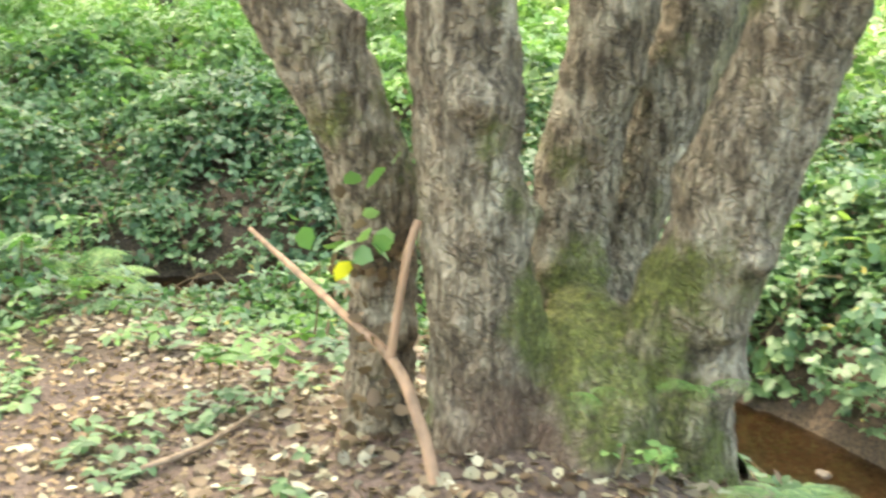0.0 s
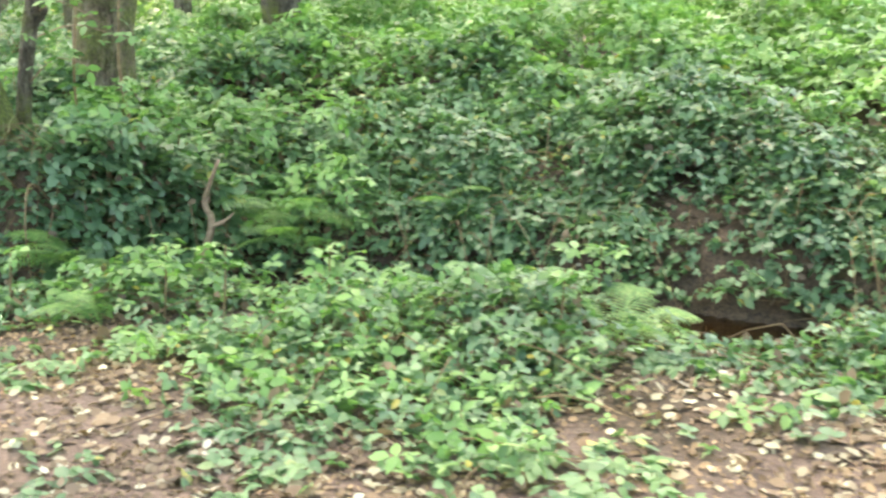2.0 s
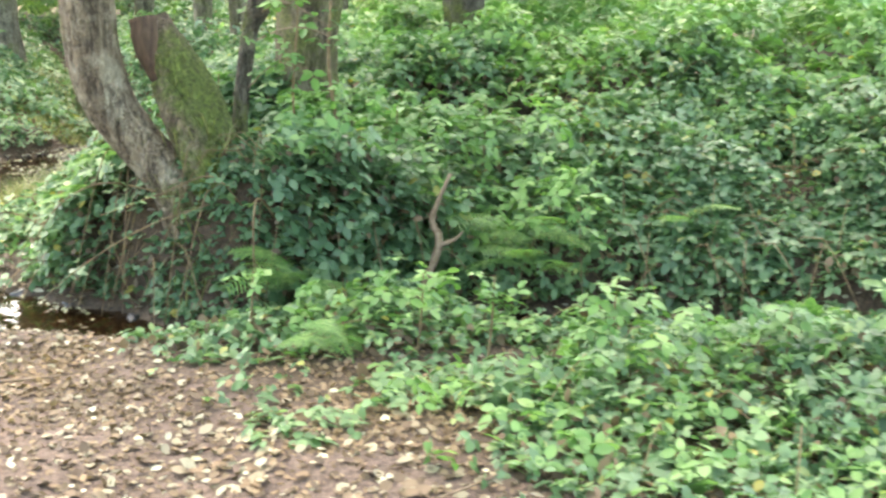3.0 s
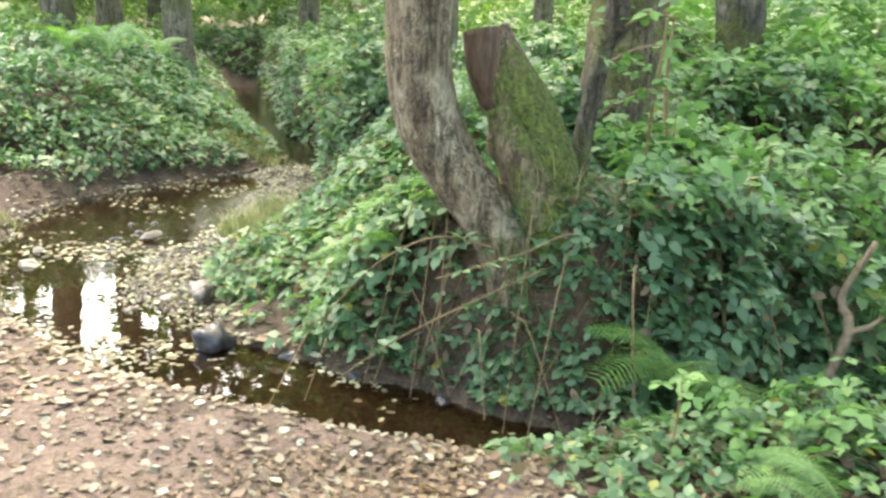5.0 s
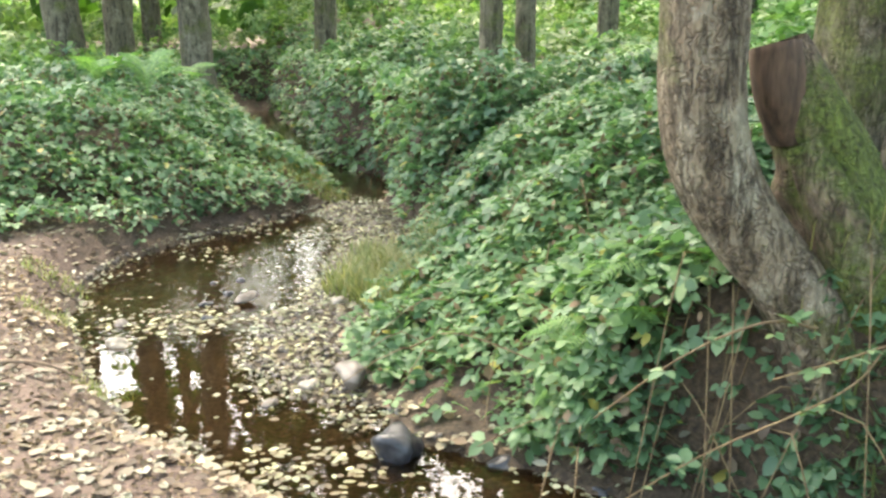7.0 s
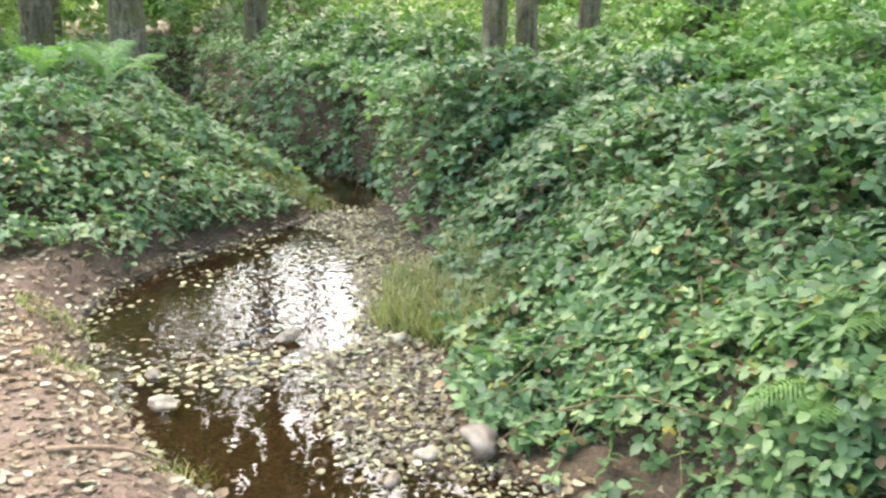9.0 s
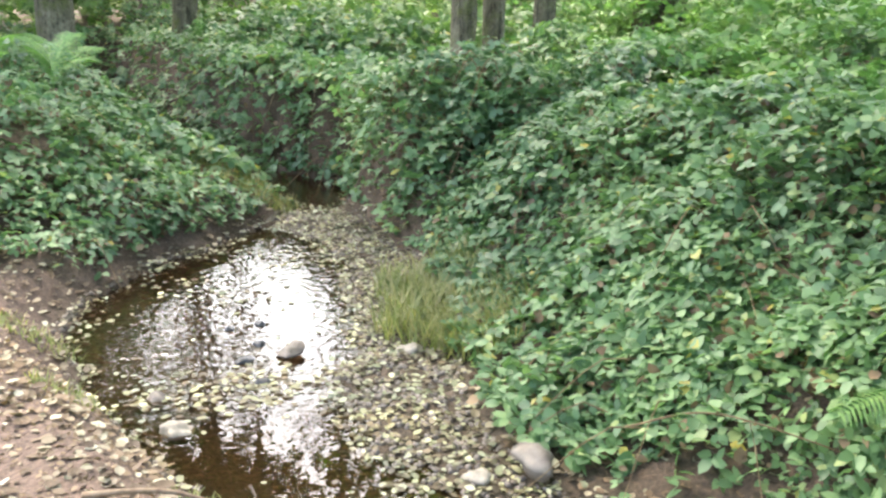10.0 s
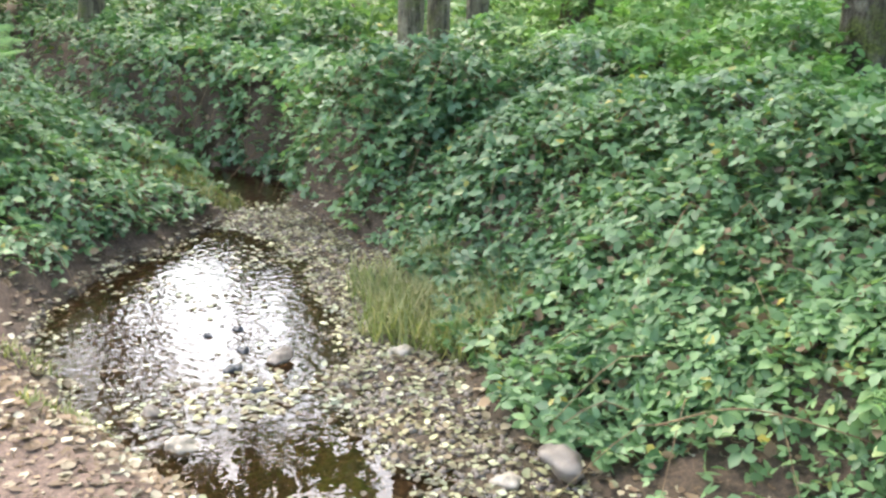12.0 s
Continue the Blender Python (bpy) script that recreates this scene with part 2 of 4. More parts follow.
def edge_distance(poly, x, y):
    d = np.full(x.shape, 1e9)
    for (x0, y0), (x1, y1) in zip(poly, np.roll(poly, -1, 0)):
        ux, uy = x1 - x0, y1 - y0
        k = np.clip(((x - x0) * ux + (y - y0) * uy) / (ux * ux + uy * uy), 0, 1)
        d = np.minimum(d, np.hypot(x - x0 - k * ux, y - y0 - k * uy))
    return d


def smooth(a, b, v):
    k = np.clip((v - a) / (b - a), 0, 1)
    return k * k * (3 - 2 * k)


TABLES = [np.random.RandomState(s).rand(64, 64) for s in range(8)]


def rough(x, y, size, s=0):
    """Smooth random relief between -1 and 1 with features of that size."""
    u, v = x / size + 17.3 * s, y / size + 9.1 * s
    i, j = np.floor(u).astype(int), np.floor(v).astype(int)
    a, b = u - i, v - j
    a, b = a * a * (3 - 2 * a), b * b * (3 - 2 * b)
    t = TABLES[s % 8]
    g = lambda p, q: t[p % 64, q % 64]
    return 2 * ((g(i, j) * (1 - a) + g(i + 1, j) * a) * (1 - b) + (g(i, j + 1) * (1 - a) + g(i + 1, j + 1) * a) * b) - 1


def tip_fall(x, y):
    """Nothing at the tip of the spit between the stream's two reaches, full height well behind it."""
    return smooth(0.2, 2.4, np.hypot(x + 2.6, y - 10.6))


def land(x, y):
    """Height of the ground, distance from the shore (negative in the stream), and whether it is across the stream."""
    x, y = np.asarray(x, float), np.asarray(y, float)
    xw, yw = x + 0.07 * rough(x, y, 0.35, 1), y + 0.07 * rough(x, y, 0.35, 2)
    d = edge_distance(STREAM, xw, yw) * np.where(inside(STREAM, xw, yw), -1, 1)
    far = inside(FAR_SIDE, x, y) & (d > 0)
    p = np.maximum(d, 0)
    near = 0.02 + 0.25 * smooth(-0.02, 0.4, p) + 0.07 * smooth(0.4, 3, p) + 0.015 * rough(x, y, 0.25, 3)
    upper_left = smooth(7.6, 9.6, y - 0.35 * (x + 4)) * smooth(0.0, 1.5, p)
    near = near + 0.5 * upper_left * tip_fall(x, y) + 0.12 * smooth(1.5, 4.5, x) * smooth(0.2, 1.2, p)
    steep = smooth(-1.6, -0.6, x)
    gentle = 0.04 + 0.62 * smooth(0.0, 1.3, p) + 0.5 * smooth(1.0, 4.5, p)
    cliff = 0.02 + 0.05 * smooth(0.0, 0.06, p) + 0.70 * smooth(0.06, 0.30, p) + 0.42 * smooth(0.4, 3.6, p)
    cliff = cliff + (gentle * 1.12 - cliff) * 0.6 * smooth(0.6, 1.6, x)
    away = (gentle + (cliff * 1.25 - gentle) * smooth(7.6, 10.4, y)) * (1 - steep) + cliff * steep
    h = np.where(far, away, near) + 0.04 * rough(x, y, 0.8, 4) * smooth(0.2, 1, p)
    gravel = smooth(1.0, 0.45, edge_distance(FAR_SIDE, x, y)) * smooth(4.3, 5.2, y) * smooth(12, 9.5, y)
    bed = -0.03 - 0.13 * smooth(0, 0.5, -d) + 0.02 * rough(x, y, 0.3, 5) + gravel * (0.05 + 0.11 * smooth(0, 0.4, -d) + 0.012 * rough(x, y, 0.12, 6))
    h = np.where(d > 0, h, bed)
    out = np.hypot(x, y - 4)
    mound = 0.22 * np.exp(-((x - 4.2) ** 2 + (y + 1.55) ** 2) / 0.45) * smooth(0.0, 0.5, d)
    mound = mound + 0.24 * np.exp(-((x + 0.2) ** 2 + (y - 3.95) ** 2) / 0.16) * smooth(0.05, 0.4, d)
    return h + mound + smooth(0.3, 4, d) * (0.03 * np.maximum(out - 14, 0) + 0.25 * rough(x, y, 9, 7) * smooth(12, 25, out)), d, far


def litter_side(x, y):
    """Positive on the overgrown side of the trodden ground, in metres."""
    return y - np.interp(x, LITTER_EDGE[:, 0], LITTER_EDGE[:, 1])


def array_mesh(name, verts, polys, material, corners):
    """A mesh from arrays; every face has the same number of corners."""
    me = bpy.data.meshes.new(name)
    n = len(polys)
    me.vertices.add(len(verts))
    me.vertices.foreach_set("co", np.ascontiguousarray(verts, np.float32).ravel())
    me.loops.add(n * corners)
    me.loops.foreach_set("vertex_index", np.ascontiguousarray(polys, np.int32).ravel())
    me.polygons.add(n)
    me.polygons.foreach_set("loop_start", np.arange(0, n * corners, corners, dtype=np.int32))
    me.update(calc_edges=True)
    me.validate()
    me.materials.append(material)
    return me


def grid_sheet(name, xs, ys, material, heights):
    gx, gy = np.meshgrid(xs, ys)
    z = heights(gx.ravel(), gy.ravel())
    v = np.column_stack((gx.ravel(), gy.ravel(), z))
    w = len(xs)
    i = (np.arange(len(ys) - 1)[:, None] * w + np.arange(w - 1)).ravel()
    return array_mesh(name, v, np.column_stack((i, i + 1, i + w + 1, i + w)), material, 4), v


def stretched(lo, hi, step, reach):
    core = np.arange(lo, hi + step / 2, step)
    outer = step * np.cumsum(1.22 ** np.arange(1, 40))
    outer = outer[outer < reach]
    return np.concatenate((lo - outer[::-1], core, hi + outer))


gm, gv = grid_sheet("ground", stretched(-7, 8, 0.06, 900), stretched(-6, 13, 0.06, 900), SOIL, lambda x, y: land(x, y)[0])
gh, gd, gfar = land(gv[:, 0], gv[:, 1])
over = litter_side(gv[:, 0], gv[:, 1])
bare_soil = np.where(gfar, 0.12, smooth(0.35, -0.25, over + 0.2 * rough(gv[:, 0], gv[:, 1], 0.3, 2)))
bare_soil = np.maximum(bare_soil, np.where(gfar, 0, smooth(0.9, 0.3, gd) * smooth(-5.5, -4.5, gv[:, 0]) * 0.6))
for attr, vals in (("bare", bare_soil), ("damp", smooth(0.10, 0.01, gh) * 0.9)):
    gm.attributes.new(attr, "FLOAT", "POINT").data.foreach_set("value", vals.astype(np.float32))
gm.polygons.foreach_set("use_smooth", np.ones(len(gm.polygons), bool))
ground = tagged(new("ground", gm), "trodden reddish woodland soil and dark leaf mould beside a stream", "ground", kind="structure")
wm, _ = grid_sheet("water", np.linspace(-7, 8, 60), np.linspace(-9, 22, 120), WATER, lambda x, y: 0 * x)
wv = np.array([v.co[:2] for v in wm.vertices])
quick = smooth(5.7, 6.4, wv[:, 1]) + smooth(1.0, 0.2, wv[:, 1]) + 0.06
wm.attributes.new("riffle", "FLOAT", "POINT").data.foreach_set("value", np.clip(quick, 0, 1).astype(np.float32))
water = tagged(new("water", wm), "shallow brown stream water with sky reflections", "water", kind="structure")
water.visible_shadow = False


# ---- builders ----
def part(name, me, parent, label=""):
    ob = new(name, me)
    ob.parent = parent
    return tagged(ob, label)


def thing(name, label, category, at=(0, 0, 0), group="", kind=""):
    ob = new(name)
    ob.location = at
    ob.empty_display_size = 0.1
    return tagged(ob, label, category, group, kind)


def leaflet(width, fold, droop, shift=(0, 0), turn=0.0, long=1.0):
    """One ovate leaflet from its stalk to its tip, folded along the rib."""
    v = np.array([(0, 0, 0), (0, 0.5, -fold * 0.3), (0, 1, -droop), (-width * 0.9, 0.27, fold * 0.8), (-width * 0.85, 0.66, fold * 0.4 - droop * 0.4),
                  (width * 0.9, 0.27, fold * 0.8), (width * 0.85, 0.66, fold * 0.4 - droop * 0.4)]) * long
    c, s = math.cos(turn), math.sin(turn)
    return np.column_stack((v[:, 0] * c - v[:, 1] * s + shift[0], v[:, 0] * s + v[:, 1] * c + shift[1], v[:, 2]))


LEAFLET_FACES = np.array([(0, 1, 3), (1, 4, 3), (1, 2, 4), (0, 5, 1), (1, 5, 6), (1, 6, 2)])


def compound(*blades):
    v = np.concatenate(blades)
    f = np.concatenate([LEAFLET_FACES + 7 * k for k in range(len(blades))])
    return v, f


SINGLE = compound(leaflet(0.33, 0.10, 0.12))
BROAD = compound(leaflet(0.42, 0.08, 0.10))
TRIFOLIATE = compound(leaflet(0.36, 0.10, 0.14, (0, 0.10)), leaflet(0.34, 0.10, 0.14, (-0.04, 0), 1.25, 0.85), leaflet(0.34, 0.10, 0.14, (0.04, 0), -1.25, 0.85))
SPRIG = compound(leaflet(0.3, 0.08, 0.1), leaflet(0.3, 0.08, 0.16, (0, -0.3), 1.3, 0.9), leaflet(0.3, 0.08, 0.16, (0, -0.3), -1.3, 0.9), leaflet(0.28, 0.08, 0.16, (0, -0.1), 2.4, 0.8))
CURLED = compound(leaflet(0.38, 0.13, -0.08))
FLAT = compound(leaflet(0.36, 0.05, 0.03))


def scattered(name, template, pts, size, tilt, material, rng, lean=None):
    """Many leaves at the points given, each turned its own way; lean tips them along a slope."""
    tv, tf = template
    n = len(pts)
    yaw, pit, rol = rng.uniform(0, 2 * np.pi, n), rng.normal(0, tilt, n) - 0.1, rng.normal(0, tilt, n)
    s = size * rng.uniform(0.6, 1.3, n)
    cy, sy, cp, sp, cr, sr = np.cos(yaw), np.sin(yaw), np.cos(pit), np.sin(pit), np.cos(rol), np.sin(rol)
    x, y, z = (tv[None, :, k] * s[:, None] for k in range(3))
    x, z = x * cr[:, None] + z * sr[:, None], z * cr[:, None] - x * sr[:, None]
    y, z = y * cp[:, None] - z * sp[:, None], y * sp[:, None] + z * cp[:, None]
    x, y = x * cy[:, None] - y * sy[:, None], x * sy[:, None] + y * cy[:, None]
    if lean is not None:
        z = z + x * lean[:, 0:1] + y * lean[:, 1:2]
    v = np.stack((x + pts[:, 0:1], y + pts[:, 1:2], z + pts[:, 2:3]), 2).reshape(-1, 3)
    f = (tf[None] + (np.arange(n) * len(tv))[:, None, None]).reshape(-1, 3)
    return array_mesh(name, v, f, material, 3)


def spline(points, step):
    """Points (x, y, z, r) followed smoothly, about step apart."""
    p = np.array(points, float)
    q = np.vstack((2 * p[0] - p[1], p, 2 * p[-1] - p[-2]))
    out = []
    for k in range(1, len(q) - 2):
        n = max(1, int(np.linalg.norm(q[k + 1, :3] - q[k, :3]) / step))
        for t in np.arange(n) / n:
            a, b, c, d = q[k - 1:k + 3]
            out.append(0.5 * (2 * b + (c - a) * t + (2 * a - 5 * b + 4 * c - d) * t * t + (3 * b - a - 3 * c + d) * t ** 3))
    out.append(p[-1])
    return np.array(out)


def tube_arrays(points, step=0.05, sides=32, bumps=0.06, knobs=0.0, seed=0):
    c = spline(points, step)
    rng = np.random.RandomState(seed)
    tang = np.gradient(c[:, :3], axis=0)
    tang /= np.linalg.norm(tang, axis=1)[:, None] + 1e-9
    side = np.cross(tang, (0.13, 1.0, 0.05))
    side /= np.linalg.norm(side, axis=1)[:, None] + 1e-9
    up = np.cross(tang, side)
    a = np.linspace(0, 2 * np.pi, sides, endpoint=False)
    along = np.cumsum(np.r_[0, np.linalg.norm(np.diff(c[:, :3], axis=0), axis=1)])
    aa, ll = np.meshgrid(a, along)
    wave = lambda k, s: rough(np.cos(aa) * k + 30, np.sin(aa) * k + ll * 1.2 * s + 7.7 * seed, 1.0, seed % 5)
    r = c[:, 3:4] * (1 + bumps * (wave(1.2, 3) + 0.6 * wave(3, 7)) + 0.35 * bumps * wave(7, 16))
    for _ in range(int(knobs)):
        ka, kl, kw = rng.uniform(0, 2 * np.pi), rng.uniform(0.2, 0.95) * along[-1], rng.uniform(0.05, 0.09)
        da = (aa - ka + np.pi) % (2 * np.pi) - np.pi
        r = r + 0.055 * np.exp(-((da * c[:, 3:4]) ** 2 + (ll - kl) ** 2) / kw ** 2)
    v = c[:, None, :3] + r[:, :, None] * (np.cos(aa)[:, :, None] * side[:, None] + np.sin(aa)[:, :, None] * up[:, None])
    n = len(c)
    i, j = np.meshgrid(np.arange(n - 1), np.arange(sides), indexing="ij")
    i, j, k = i.ravel(), j.ravel(), (j.ravel() + 1) % sides
    quads = np.column_stack((i * sides + j, i * sides + k, (i + 1) * sides + k, (i + 1) * sides + j))
    v = np.vstack((v.reshape(-1, 3), c[-1:, :3]))
    e = np.arange(sides)
    top = np.column_stack(((n - 1) * sides + e, (n - 1) * sides + (e + 1) % sides, np.full(sides, n * sides), np.full(sides, n * sides)))
    return v, quads, top


def tube(name, points, material, step=0.05, sides=32, bumps=0.06, knobs=0, seed=0):
    v, q, top = tube_arrays(points, step, sides, bumps, knobs, seed)
    tri = np.vstack((q[:, [0, 1, 2]], q[:, [0, 2, 3]], top[:, :3]))
    me = array_mesh(name, v, tri, material, 3)
    me.polygons.foreach_set("use_smooth", np.ones(len(me.polygons), bool))
    return me


def tubes(name, lines, material, step=0.08, sides=5):
    """Many thin canes or twigs in one mesh."""
    vs, fs, n = [], [], 0
    for k, line in enumerate(lines):
        v, q, top = tube_arrays(line, step, sides, 0.03, 0, k % 9)
        vs.append(v)
        fs.append(np.vstack((q[:, [0, 1, 2]], q[:, [0, 2, 3]])) + n)
        n += len(v)
    return array_mesh(name, np.vstack(vs), np.vstack(fs), material, 3)


def crown_mesh(seed, radius=3.4, low=7.2, high=13, clumps=60, each=84):
    rng = np.random.RandomState(seed)
    a, r = rng.uniform(0, 2 * np.pi, clumps), radius * np.sqrt(rng.rand(clumps))
    c = np.column_stack((r * np.cos(a), r * np.sin(a), rng.uniform(low, high, clumps)))
    p = np.repeat(c, each, 0) + rng.normal(0, 0.38, (clumps * each, 3)) * (1, 1, 0.6)
    return scattered("crown", BROAD, p, 0.17, 0.5, CROWN_LEAF, rng), c


CROWNS = [crown_mesh(50 + k) for k in range(4)]


def crowned(tree, x, y, z, k):
    """A crown of leaf clumps, with limbs that reach into it, on top of a tree; out of view, it shades the ground and
    darkens reflections.
    """
    me, clumps = CROWNS[k % 4]
    part("crown", me, tree, "unseen open crown of small green leaves, for shade and reflections").location = Vector((x, y, z)) - tree.location
    limbs = []
    for cx, cy, cz in clumps[::4]:
        limbs.append([(0, 0, cz * 0.72, 0.05), (cx * 0.45, cy * 0.45, cz * 0.84, 0.035), (cx, cy, cz, 0.012)])
    part("limbs", tubes("limbs", limbs, FAR_BARK, 0.4, 6), tree).location = Vector((x, y, z)) - tree.location


def height_at(x, y):
    return float(land(np.array([x]), np.array([y]))[0][0])


# ---- many-stemmed tree by the path ----
alder = thing("multi_stemmed_tree", "old many-stemmed tree with furrowed grey bark and mossy base", "tree")
STEMS = {
    "left": [(3.85, -1.2, 0.1, 0.2), (3.76, -1.17, 0.47, 0.15), (3.75, -1.13, 0.71, 0.125), (3.77, -1.09, 1.09, 0.12), (3.73, -1.11, 1.34, 0.135), (3.6, -1.12, 1.63, 0.14), (3.42, -1.11, 1.95, 0.14), (3.15, -1.15, 2.35, 0.13), (2.4, -1.2, 3.8, 0.11), (1.8, -1.2, 7.0, 0.06)],
    "main": [(4.0, -1.5, 0.05, 0.36), (3.99, -1.52, 0.35, 0.25), (3.99, -1.51, 0.6, 0.205), (3.98, -1.5, 0.85, 0.185), (3.95, -1.5, 1.05, 0.18), (3.92, -1.48, 1.27, 0.172), (3.88, -1.46, 1.63, 0.17), (3.86, -1.45, 1.97, 0.168), (3.83, -1.43, 2.5, 0.16), (3.7, -1.3, 4.5, 0.13), (3.6, -1.2, 8, 0.06)],
    "back": [(4.36, -1.42, 0.3, 0.26), (4.38, -1.36, 0.88, 0.19), (4.40, -1.31, 1.1, 0.16), (4.44, -1.28, 1.4, 0.145), (4.5, -1.3, 1.71, 0.14), (4.53, -1.32, 2.0, 0.145), (4.58, -1.34, 2.5, 0.14), (4.7, -1.1, 5, 0.11), (4.8, -0.8, 8, 0.05)],
    "rear": [(4.45, -1.38, 0.4, 0.2), (4.52, -1.34, 0.86, 0.16), (4.66, -1.27, 1.07, 0.13), (4.77, -1.26, 1.39, 0.128), (4.86, -1.27, 1.71, 0.13), (4.95, -1.28, 2.02, 0.13), (5.1, -1.3, 2.6, 0.12), (5.5, -1.2, 5, 0.09), (5.8, -1, 7.5, 0.05)],
    "right": [(4.62, -1.74, 0.0, 0.31), (4.6, -1.76, 0.4, 0.215), (4.58, -1.77, 0.7, 0.185), (4.57, -1.78, 0.98, 0.195), (4.59, -1.85, 1.21, 0.172), (4.61, -1.93, 1.5, 0.163), (4.66, -1.99, 1.76, 0.16), (4.68, -2.06, 2.01, 0.155), (4.72, -2.2, 2.5, 0.145), (4.9, -2.7, 4.5, 0.11), (5.0, -3.1, 7, 0.06)],
    "saddle": [(4.34, -1.64, 0.0, 0.56), (4.34, -1.64, 0.35, 0.42), (4.33, -1.62, 0.6, 0.31), (4.33, -1.57, 0.83, 0.22), (4.35, -1.52, 0.97, 0.13), (4.38, -1.48, 1.03, 0.03)],
}
def bole_mesh(stems):
    """The stems up to above head height, grown together at the foot."""
    vs, fs, n = [], [], 0
    for k, (key, pts) in enumerate(stems.items()):
        low = [p for p in pts if p[2] < 3.0]
        v, q, top = tube_arrays(low, 0.03, 52, 0.12 if key == "saddle" else 0.075, {"right": 11, "left": 4, "main": 4}.get(key, 1), k + 1)
        ring = np.arange(52)
        v = np.vstack((v, np.array(low[0][:3])))
        fs.append(np.vstack((q[:, [0, 1, 2]], q[:, [0, 2, 3]], top[:, :3], np.column_stack(((ring + 1) % 52, ring, np.full(52, len(v) - 1))))) + n)
        vs.append(v)
        n += len(v)
    me = array_mesh("bole", np.vstack(vs), np.vstack(fs), BOLE, 3)
    me.polygons.foreach_set("use_smooth", np.ones(len(me.polygons), bool))
    return me


bole = part("bole", bole_mesh(STEMS), alder, "furrowed grey stems fused at a mossy foot")
grow = bole.modifiers.new("grown", "REMESH")
grow.mode, grow.voxel_size, grow.use_smooth_shade = "VOXEL", 0.016, True
ease = bole.modifiers.new("ease", "SMOOTH")
ease.factor, ease.iterations = 0.5, 5
for size, depth in ((0.16, 0.05), (0.045, 0.022)):
    lumps = bpy.data.textures.new("bark_lumps", "CLOUDS")
    lumps.noise_scale, lumps.noise_depth = size, 3
    swell = bole.modifiers.new("swell", "DISPLACE")
    swell.texture, swell.strength, swell.mid_level, swell.texture_coords = lumps, depth, 0.5, "LOCAL"
for k, (key, pts) in enumerate(STEMS.items()):
    if key != "saddle":
        tops = [p for p in pts if p[2] > 2.2]
        part("stem", tube("stem", tops, BARK, 0.15, 24, 0.05, 0, k + 1), alder)
ROOTS = [[(4.2, -1.75, 0.4, 0.13), (4.1, -2.0, 0.34, 0.09), (3.95, -2.3, 0.25, 0.05)], [(4.75, -1.8, 0.35, 0.14), (5.0, -1.75, 0.15, 0.1), (5.25, -1.7, -0.05, 0.06)],
         [(3.85, -1.5, 0.4, 0.12), (3.6, -1.6, 0.33, 0.07), (3.35, -1.62, 0.27, 0.03)], [(4.5, -1.9, 0.4, 0.13), (4.5, -2.15, 0.3, 0.09), (4.55, -2.5, 0.2, 0.05)]]
for k, r in enumerate(ROOTS):
    part("root", tube("root", r, MOSSY, 0.04, 20, 0.1, 0, k), alder)
crowned(alder, 3.8, -1.2, -1, 0)
rngA = np.random.RandomState(3)
shoots = np.array([(3.70, -1.38, 1.5), (3.66, -1.36, 1.45), (3.60, -1.36, 1.22), (3.56, -1.34, 1.15), (3.63, -1.42, 1.25), (3.58, -1.36, 1.30), (3.5, -1.3, 1.2), (3.42, -1.25, 1.25)])
part("shoot_leaves", scattered("shoot_leaves", BROAD, np.vstack((shoots, shoots + rngA.normal(0, 0.05, shoots.shape))), 0.075, 0.6, LUSH, rngA), alder, "fresh green shoot leaves")
peel = np.array([(3.66, -1.2, 1.08)]) + rngA.normal(0, (0.07, 0.05, 0.10), (70, 3))
part("loose_bark", scattered("loose_bark", CURLED, np.vstack((peel, np.array([(3.62, -1.3, 0.62)]) + rngA.normal(0, (0.05, 0.05, 0.16), (60, 3)))), 0.055, 1.0, DRY_LEAF, rngA), alder, "withered curled leaves caught in the fork")["kind"] = "stuff"
part("yellow_leaf", scattered("yellow_leaf", BROAD, np.array([(3.52, -1.42, 1.17)]), 0.085, 0.9, YELLOW_LEAF, np.random.RandomState(12)), alder, "single bright yellow leaf")

stick = thing("forked_stick", "peeled orange-brown forked stick leaning against the tree", "stick")
part("shaft", tube("shaft", [(3.72, -1.80, 0.32, 0.0240), (3.71, -1.71, 0.47, 0.0216), (3.69, -1.58, 0.69, 0.019), (3.66, -1.43, 0.835, 0.017), (3.58, -1.08, 0.935, 0.013), (3.45, -0.53, 1.09, 0.009)], STICK_WOOD, 0.03, 14, 0.2), stick)
part("prong", tube("prong", [(3.66, -1.43, 0.83, 0.0160), (3.68, -1.44, 1.02, 0.0144), (3.70, -1.45, 1.18, 0.0144), (3.74, -1.44, 1.29, 0.0128)], STICK_WOOD, 0.03, 14, 0.2, 0, 2), stick)

# ---- bent tree with broken stump on the far bank ----
bent = thing("bent_tree", "grey-barked tree with a bent foot on the stream bank", "tree")
part("trunk", tube("trunk", [(-0.20, 3.95, 0.2, 0.27), (-0.33, 3.9, 0.57, 0.19), (-0.40, 3.89, 0.75, 0.16), (-0.53, 3.9, 0.93, 0.142), (-0.67, 3.91, 1.1, 0.142), (-0.79, 3.92, 1.3, 0.15), (-0.85, 3.92, 1.55, 0.156), (-0.86, 3.92, 1.91, 0.152), (-0.86, 3.92, 2.5, 0.145), (-0.9, 4.0, 5, 0.12), (-1.0, 4.1, 9, 0.05)], BARK, 0.035, 44, 0.05, 3, 3), bent)
crowned(bent, -0.9, 4.0, 1, 1)
stump = thing("mossy_stump", "broken mossy tree stump with a rotten brown hollow", "tree stump")
